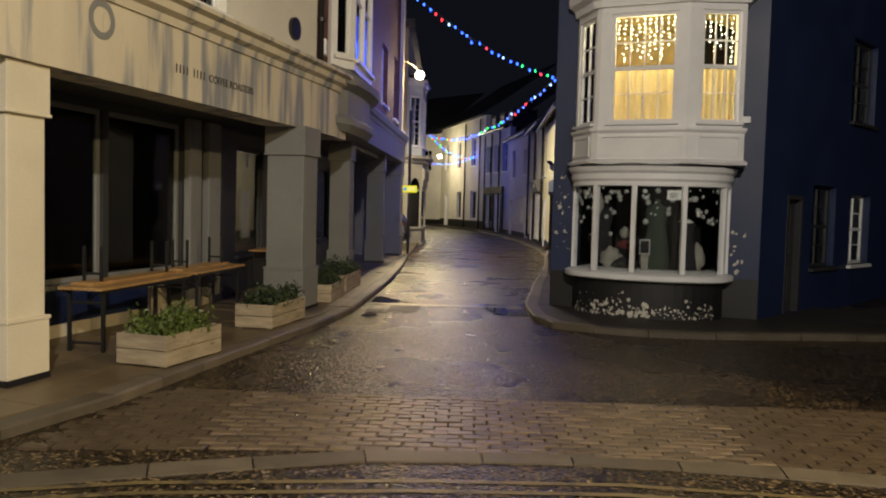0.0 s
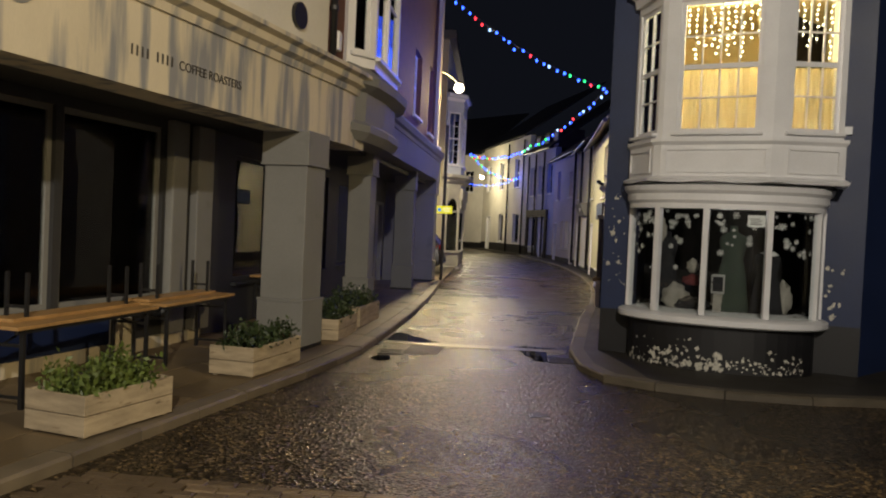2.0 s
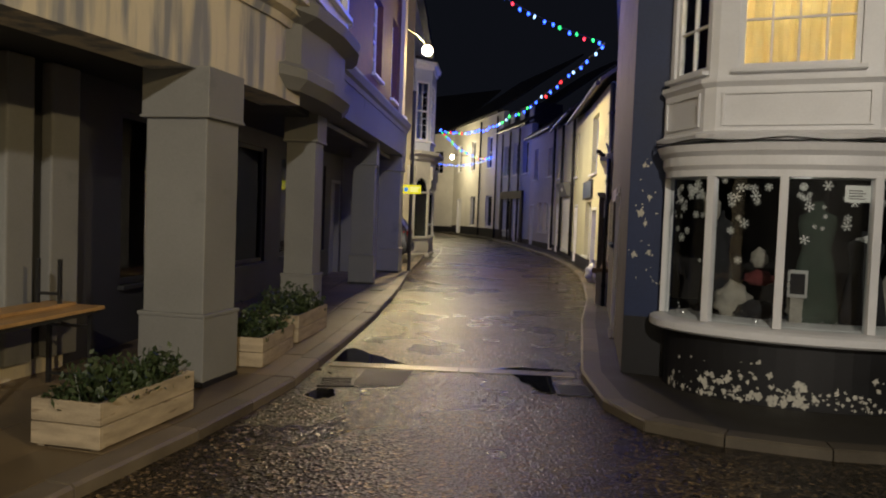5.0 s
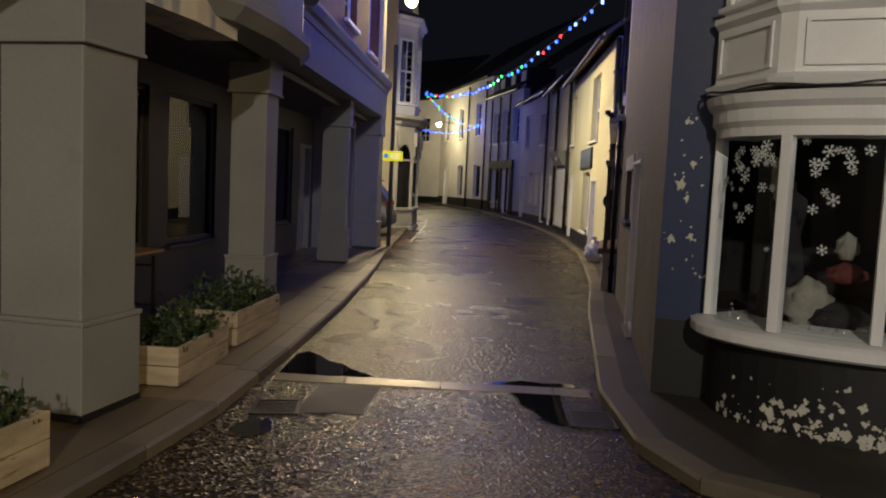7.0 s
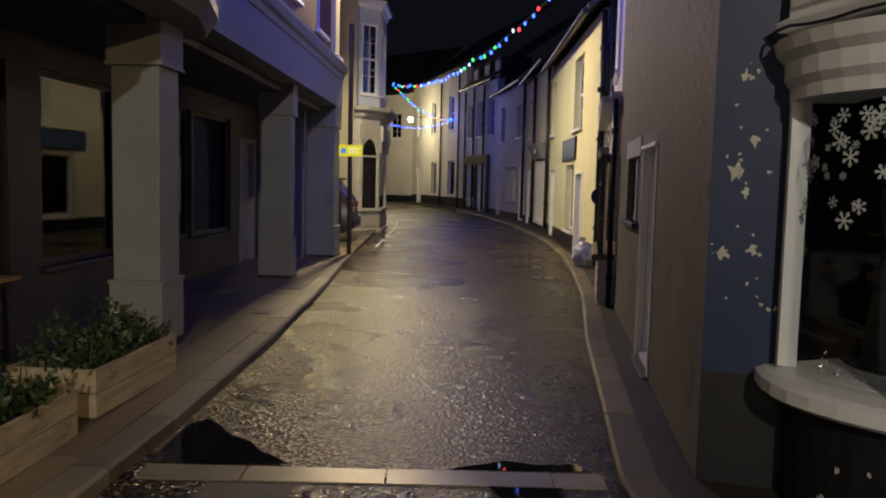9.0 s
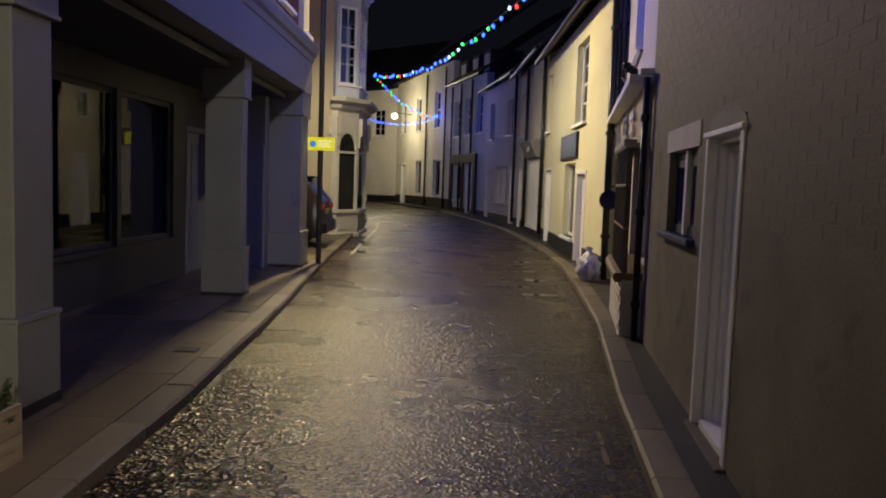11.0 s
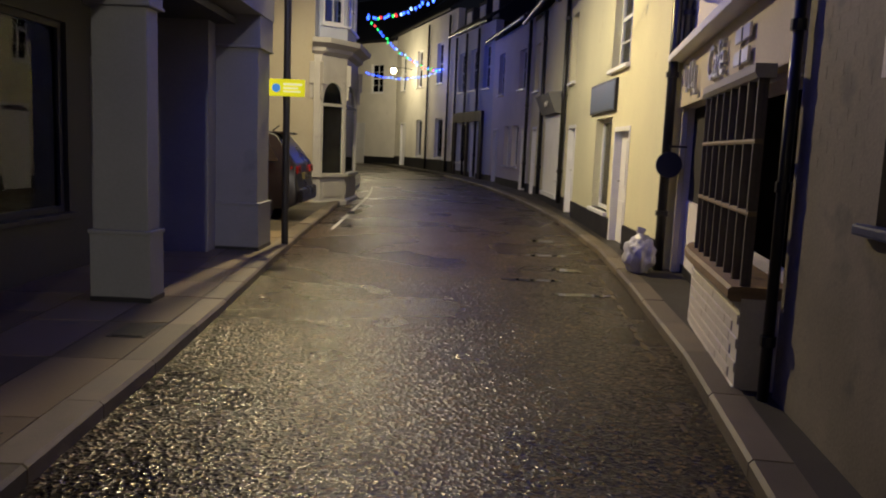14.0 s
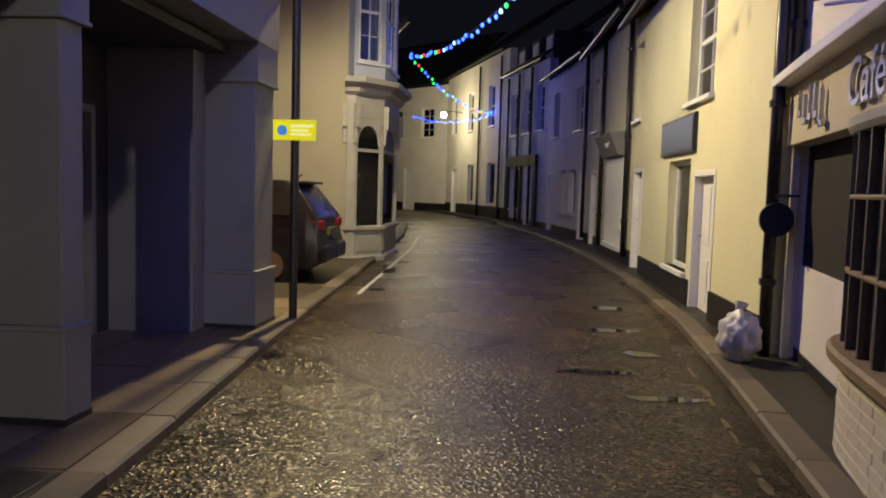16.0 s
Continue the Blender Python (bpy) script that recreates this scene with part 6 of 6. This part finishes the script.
def puddle(cx, cy, rx, ry, seed, turn=0.0):
    r = random.Random(seed)
    pts = []
    p1, p2, p3 = [r.random() * 6 for _ in range(3)]
    for i in range(48):
        a = 2 * math.pi * i / 48
        k = 0.85 + 0.16 * math.sin(2 * a + p1) + 0.10 * math.sin(5 * a + p2) + 0.05 * math.sin(11 * a + p3)
        x, y = rx * k * math.cos(a), ry * k * math.sin(a)
        pts.append((cx + x * math.cos(turn) - y * math.sin(turn), cy + x * math.sin(turn) + y * math.cos(turn)))
    return patch("puddle", pts, PUDDLE, 0.005, "still rainwater lying on the road", "puddle")


for shape in ([(-1.60, 13.15), (-1.2, 13.14), (-0.82, 13.17), (-0.90, 13.26), (-1.02, 13.36), (-1.12, 13.52), (-1.27, 13.62), (-1.38, 13.80), (-1.50, 13.92), (-1.59, 13.8)], [(0.08, 13.14), (0.5, 13.14), (0.9, 13.16), (0.82, 13.27), (0.6, 13.24), (0.42, 13.30), (0.25, 13.22)], [(0.30, 12.92), (0.36, 12.78), (0.37, 12.62), (0.46, 12.5), (0.50, 12.33), (0.60, 12.2), (0.67, 12.18), (0.68, 12.6), (0.70, 12.92)]):
    patch("puddle", shape, PUDDLE, 0.0095, "still rainwater lying on the road", "puddle")
puddle(-1.45, 11.8, 0.12, 0.25, 3)
puddle(1.65, 21.6, 0.30, 0.10, 4)
puddle(1.75, 23.2, 0.22, 0.12, 5)
puddle(1.85, 26.0, 0.3, 0.15, 6)
puddle(-1.3, 27.0, 0.14, 0.2, 7)

band = thing("stone_band", (0, 13, 0), "flush granite stones crossing the road, paled for reflected light", "paving", kind="structure")
x = -1.60
while x < 0.92:
    w = random.uniform(0.55, 0.95)
    f = Face((0, 0), (1, 0))
    f.m = Matrix.Identity(4)
    x1 = min(x + w, 0.95)
    bm = bmesh.new()
    prism(bm, [(x + 0.006, 12.93), (x1 - 0.006, 12.93), (x1 - 0.006, 13.13), (x + 0.006, 13.13)], -0.1, lambda a, b: gz(b) + 0.008)
    part("band_stone", bm, BANDSTONE, band)
    x = x1
slab = patch("apron_slab", [(-1.25, 12.15), (-0.78, 12.2), (-0.72, 12.9), (-1.2, 12.9)], PAVE_DARK, 0.005, "pale concrete apron beside the drain", "paving")


def drain(cx, cy, w, l, turn=0):
    z = gz(cy)
    t = thing("drain_grate", (cx, cy, z), "rusty cast iron gully grate in the road", "drain", "road gullies")
    f = Face((0, 0), (1, 0))
    f.m = pose(cx, cy, z, 0, 0, turn)
    part("frame", boxes(f, (-w / 2, w / 2, -l / 2, -l / 2 + 0.03, -0.02, 0.012), (-w / 2, w / 2, l / 2 - 0.03, l / 2, -0.02, 0.012), (-w / 2, -w / 2 + 0.03, -l / 2, l / 2, -0.02, 0.011), (w / 2 - 0.03, w / 2, -l / 2, l / 2, -0.02, 0.011)), BLACKMETAL, t)
    part("pit", boxes(f, (-w / 2 + 0.02, w / 2 - 0.02, -l / 2 + 0.02, l / 2 - 0.02, -0.01, 0.004)), BLACKBASE, t)
    for i in range(8):
        y = -l / 2 + 0.045 + i * (l - 0.09) / 8
        part("bar", boxes(f, (-w / 2 + 0.03, w / 2 - 0.03, y, y + 0.018, 0.004, 0.012)), BLACKMETAL, t)


drain(-1.40, 12.25, 0.34, 0.36, 8)
drain(0.86, 12.35, 0.34, 0.40, 0)

def cover(cx, cy, w, l, lift, turn, label):
    t = thing("access_cover", (cx, cy, gz(cy) + lift), label, "cover", "access covers")
    f = Face((0, 0), (1, 0))
    f.m = pose(cx, cy, gz(cy) + lift, 0, 0, turn)
    part("rim", boxes(f, (-w / 2 - 0.02, w / 2 + 0.02, -l / 2 - 0.02, l / 2 + 0.02, -0.02, 0.006)), BLACKMETAL, t)
    part("lid", boxes(f, (-w / 2, w / 2, -l / 2, l / 2, 0.0, 0.011), bevel=0.003), BLACKMETAL, t, "dark wet iron lid")


cover(0.47, 9.25, 0.14, 0.14, 0.0, 5, "small dark iron stopcock cover in the road")
# The two pavement plates stand in for dark patches in the slabs.
cover(-1.93, 19.2, 0.22, 0.36, KERB_H, -2, "dark plate standing in for a dark pavement patch")
cover(-1.90, 17.2, 0.16, 0.16, KERB_H, -2, "small dark plate standing in for a pavement patch")

# yellow lines on the crossing road and along the far kerb
def ribbon(name, pts, w, lift, material, label):
    p = refine(pts, 0.5)
    bm = bmesh.new()
    strip(bm, offset_line(p, -w / 2), offset_line(p, w / 2), lift, lift)
    bmesh.ops.recalc_face_normals(bm, faces=bm.faces[:])
    for q in bm.faces:
        if q.normal.z < 0:
            q.normal_flip()
    return tagged(part(name, bm, material), label, "road marking", kind="structure")


for d in (0.0, -0.17):
    ribbon("yellow_line", [(-6, 3.2 + d), (-3.5, 4.05 + d), (-1.9, 4.50 + d), (-0.3, 4.70 + d), (1.0, 4.76 + d), (2.5, 4.62 + d), (5, 4.0 + d)], 0.055, 0.004, YELLOWLINE, "worn double yellow line on wet asphalt")
ribbon("edge_line", [(-1.50, 26.5), (-1.50, 29.2), (-1.52, 34.5), (-1.7, 38)], 0.06, 0.004, mat("worn_white_line", (0.45, 0.44, 0.42), 0.5, 0.3, 5, 60, 0.2), "worn pale line along the gutter")

GUTTER = [(1.02, 14.0), (1.30, 16.3), (1.76, 19.2), (2.07, 22.0), (2.33, 24.8), (2.42, 28.5)]
rg = random.Random(31)
gutter = [p for p in refine(GUTTER, 0.28)]
remnants = thing("yellow_line_remnants", (1.5, 18, 0), "worn scraps of yellow line beside the kerb", "road marking", kind="structure")
line = offset_line(gutter, -0.06)
for a, b in zip(line, line[1:]):
    if rg.random() < 0.55:
        p, q, w = a.lerp(b, rg.uniform(0.0, 0.3)), a.lerp(b, rg.uniform(0.5, 1.0)), rg.uniform(0.015, 0.03)
        side = Vector(((b - a).y, -(b - a).x)).normalized() * w
        mid, k = p.lerp(q, 0.5), rg.uniform(0.6, 1.3)
        bm = bmesh.new()
        prism(bm, [tuple(v) for v in (p - side * 0.5, p + side * 0.8, mid + side * k, q + side * 0.4, q - side * 0.6, mid - side * k)], lambda x, y: gz(y) - 0.01, lambda x, y: gz(y) + 0.004)
        part("line_scrap", bm, YELLOWLINE, remnants)
for cx, cy, rx, ry, sd in ((1.25, 22.4, 0.34, 0.10, 13), (1.62, 24.4, 0.40, 0.12, 14), (-1.42, 29.5, 0.16, 0.5, 15)):
    puddle(cx, cy, rx, ry, sd)

# flush stones at the mouth of the street
mouth = thing("threshold_stones", (0, 5.1, 0), "flush granite kerb stones across the street mouth", "kerb", kind="structure")
arc = refine([(-4.2, 3.75), (-3.0, 4.2), (-1.9, 4.60), (-1.3, 4.80), (-0.62, 5.02), (0.15, 5.08), (0.75, 5.10), (1.45, 5.06), (2.1, 4.98), (2.8, 4.86), (4.0, 4.5), (5.5, 3.9)], 0.8)
back = offset_line(arc, -0.23)
for i in range(len(arc) - 1):
    a, b, c, d = arc[i], arc[i + 1], back[i + 1], back[i]
    t = (b - a).normalized() * 0.007
    bm = bmesh.new()
    prism(bm, [tuple(a + t), tuple(b - t), tuple(c - t), tuple(d + t)], -0.15, lambda x, y: -0.03 + 0.012 + 0.0)
    part("threshold_stone", bm, KERB, mouth)

# ---- pieces of pavements, walls and paving ----
setts = thing("paving_setts", (0, 6, 0), "wet brick setts laid in straight courses", "paving", kind="structure")


def piece_mesh(name, lx, ly, lz, material, bevel=0.008):
    bm = boxes(WORLD, (-lx / 2, lx / 2, -ly / 2, ly / 2, -lz, -bevel))
    bmesh.ops.delete(bm, geom=[q for q in bm.faces if q.normal.z > 0.9], context="FACES_ONLY")
    lo = [bm.verts.new((sx * lx / 2, sy * ly / 2, -bevel)) for sx, sy in ((-1, -1), (1, -1), (1, 1), (-1, 1))]
    hi = [bm.verts.new((sx * (lx / 2 - bevel), sy * (ly / 2 - bevel), 0)) for sx, sy in ((-1, -1), (1, -1), (1, 1), (-1, 1))]
    bm.faces.new(hi)
    for i in range(4):
        bm.faces.new((lo[i], lo[(i + 1) % 4], hi[(i + 1) % 4], hi[i]))
    me = bpy.data.meshes.new(name)
    bm.to_mesh(me)
    bm.free()
    me.materials.append(material)
    return me


sett_me = piece_mesh("sett", 0.192, 0.094, 0.05, SETT)
rest = bmesh.new()
count = 0
for r in range(15):
    y = 5.32 + r * 0.103
    for c in range(-20, 30):
        x = c * 0.203 + (0.1 if r % 2 else 0) + random.gauss(0, 0.004)
        edge = -2.95 + (y - 5.3) * 0.22
        if x < edge or x > 5.6 - (y - 5.3) * 0.4:
            continue
        # the course follows the bowed threshold
        yy = y - 0.022 * (x - 0.5) ** 2 * max(0.0, 1 - r / 10)
        z = -0.03 + 0.014 + random.gauss(0, 0.0025)
        m = pose(x, yy, z, random.gauss(0, 0.9), random.gauss(0, 0.9), random.gauss(0, 0.8))
        if -1.9 < x < 2.1 and count < 300:
            o = new("sett", sett_me)
            o.parent = setts
            o.matrix_basis = Matrix.Translation(setts.location).inverted() @ m
            count += 1
        else:
            box(rest, WORLD, 0, 0.19, 0, 0.094, -0.04, 0.0)
            bmesh.ops.transform(rest, matrix=m @ Matrix.Translation((-0.095, -0.047, 0)), verts=rest.verts[-8:])
tagged(part("outer_setts", rest, SETT, setts), kind="stuff")

# paving slabs along the left footway
kl = refine(LEFT_KERB, 0.25)
kl = [p for p in kl if 3.0 < p.y < 25.5]
for lane, (o0, o1) in enumerate(((0.205, 0.62), (0.63, 1.18), (1.19, 1.85), (1.86, 2.5))):
    a, b = offset_line(kl, -o0), offset_line(kl, -o1)
    i = lane % 3
    while i + 3 < len(kl):
        j = min(len(kl) - 1, i + random.choice((3, 4)))
        bm = bmesh.new()
        g = 0.005
        q = [a[i].lerp(a[j], 0.006), a[j].lerp(a[i], 0.006), b[j].lerp(b[i], 0.006), b[i].lerp(b[j], 0.006)]
        dz = random.gauss(0, 0.0018)
        prism(bm, [tuple(p) for p in q], lambda x, y: gz(y) + KERB_H - 0.05, lambda x, y: gz(y) + KERB_H + 0.005 + dz)
        part("slab", bm, PAVE_SLAB, PAVE_L)
        i = j

# bricks of the grey painted wall and of the cafe base


def bricks(f, parent, u0, u1, z0, z1, holes, material, near, limit, proud=0.004, v=0.0):
    me = bpy.data.meshes.new("brick")
    bm = boxes(WORLD, (0.0, 0.213, 0.0, proud, 0.0, 0.064))
    bm.to_mesh(me)
    bm.free()
    me.materials.append(material)
    joined = bmesh.new()
    n, r = 0, 0
    z = z0
    while z < z1:
        u = u0 - (0.11 if r % 2 else 0)
        while u < u1 - 0.05:
            a, b = max(u, u0), min(u + 0.213, u1)
            if b - a > 0.04 and not any(a < h[1] and b > h[0] and z < h[3] and z + 0.064 > h[2] for h in holes):
                p = random.uniform(0.55, 1.25)
                if n < limit and near[0] < u < near[1] and near[2] < z < near[3] and b - a > 0.2:
                    o = new("brick", me)
                    o.parent = parent
                    o.matrix_basis = f.m @ Matrix.Translation((a, v, z)) @ Matrix.Diagonal((1, p, 1, 1))
                    n += 1
                else:
                    box(joined, f, a, b, v, v + proud * p, z, z + 0.064)
            u += 0.225
        z += 0.075
        r += 1
    bmesh.ops.recalc_face_normals(joined, faces=joined.faces[:])
    tagged(part("brickwork", joined, material, parent), kind="stuff")


grey_wall = [o for o in navy.children if o.name.startswith("wall") and o.data.materials[0] == BRICKPAINT][0]
bricks(G, grey_wall, 0.02, G.length - 0.02, 1.45, 4.6, [(gu(17.22), gu(15.9), 1.22, 2.12), (gu(15.82), gu(14.8), 0.0, 2.12)], BRICKPAINT, (gu(17.0), gu(13.2), 1.2, 3.2), 300, 0.0012)
base_ob = [o for o in cafe.children if o.name.startswith("brick_base")][0]
me = bpy.data.meshes.new("brick")
bm = boxes(WORLD, (0.0, 0.205, -0.02, 0.0, 0.0, 0.062), bevel=0.005)
bm.to_mesh(me)
bm.free()
me.materials.append(BRICKWHITE)
for row in range(9):
    u = CU[0] + (0.11 if row % 2 else 0.0)
    while u < uw[0][1] - 0.18:
        step = (Vector(cafe_bow(u + 0.1)) - Vector(cafe_bow(u))).length / 0.1
        f = Face(cafe_bow(u), cafe_bow(u + 0.215 / step))
        o = new("brick", me)
        o.parent = base_ob
        o.matrix_basis = f.m @ Matrix.Translation((0.003, random.uniform(-0.012, -0.007), 0.07 + row * 0.073))
        u += 0.215 / step
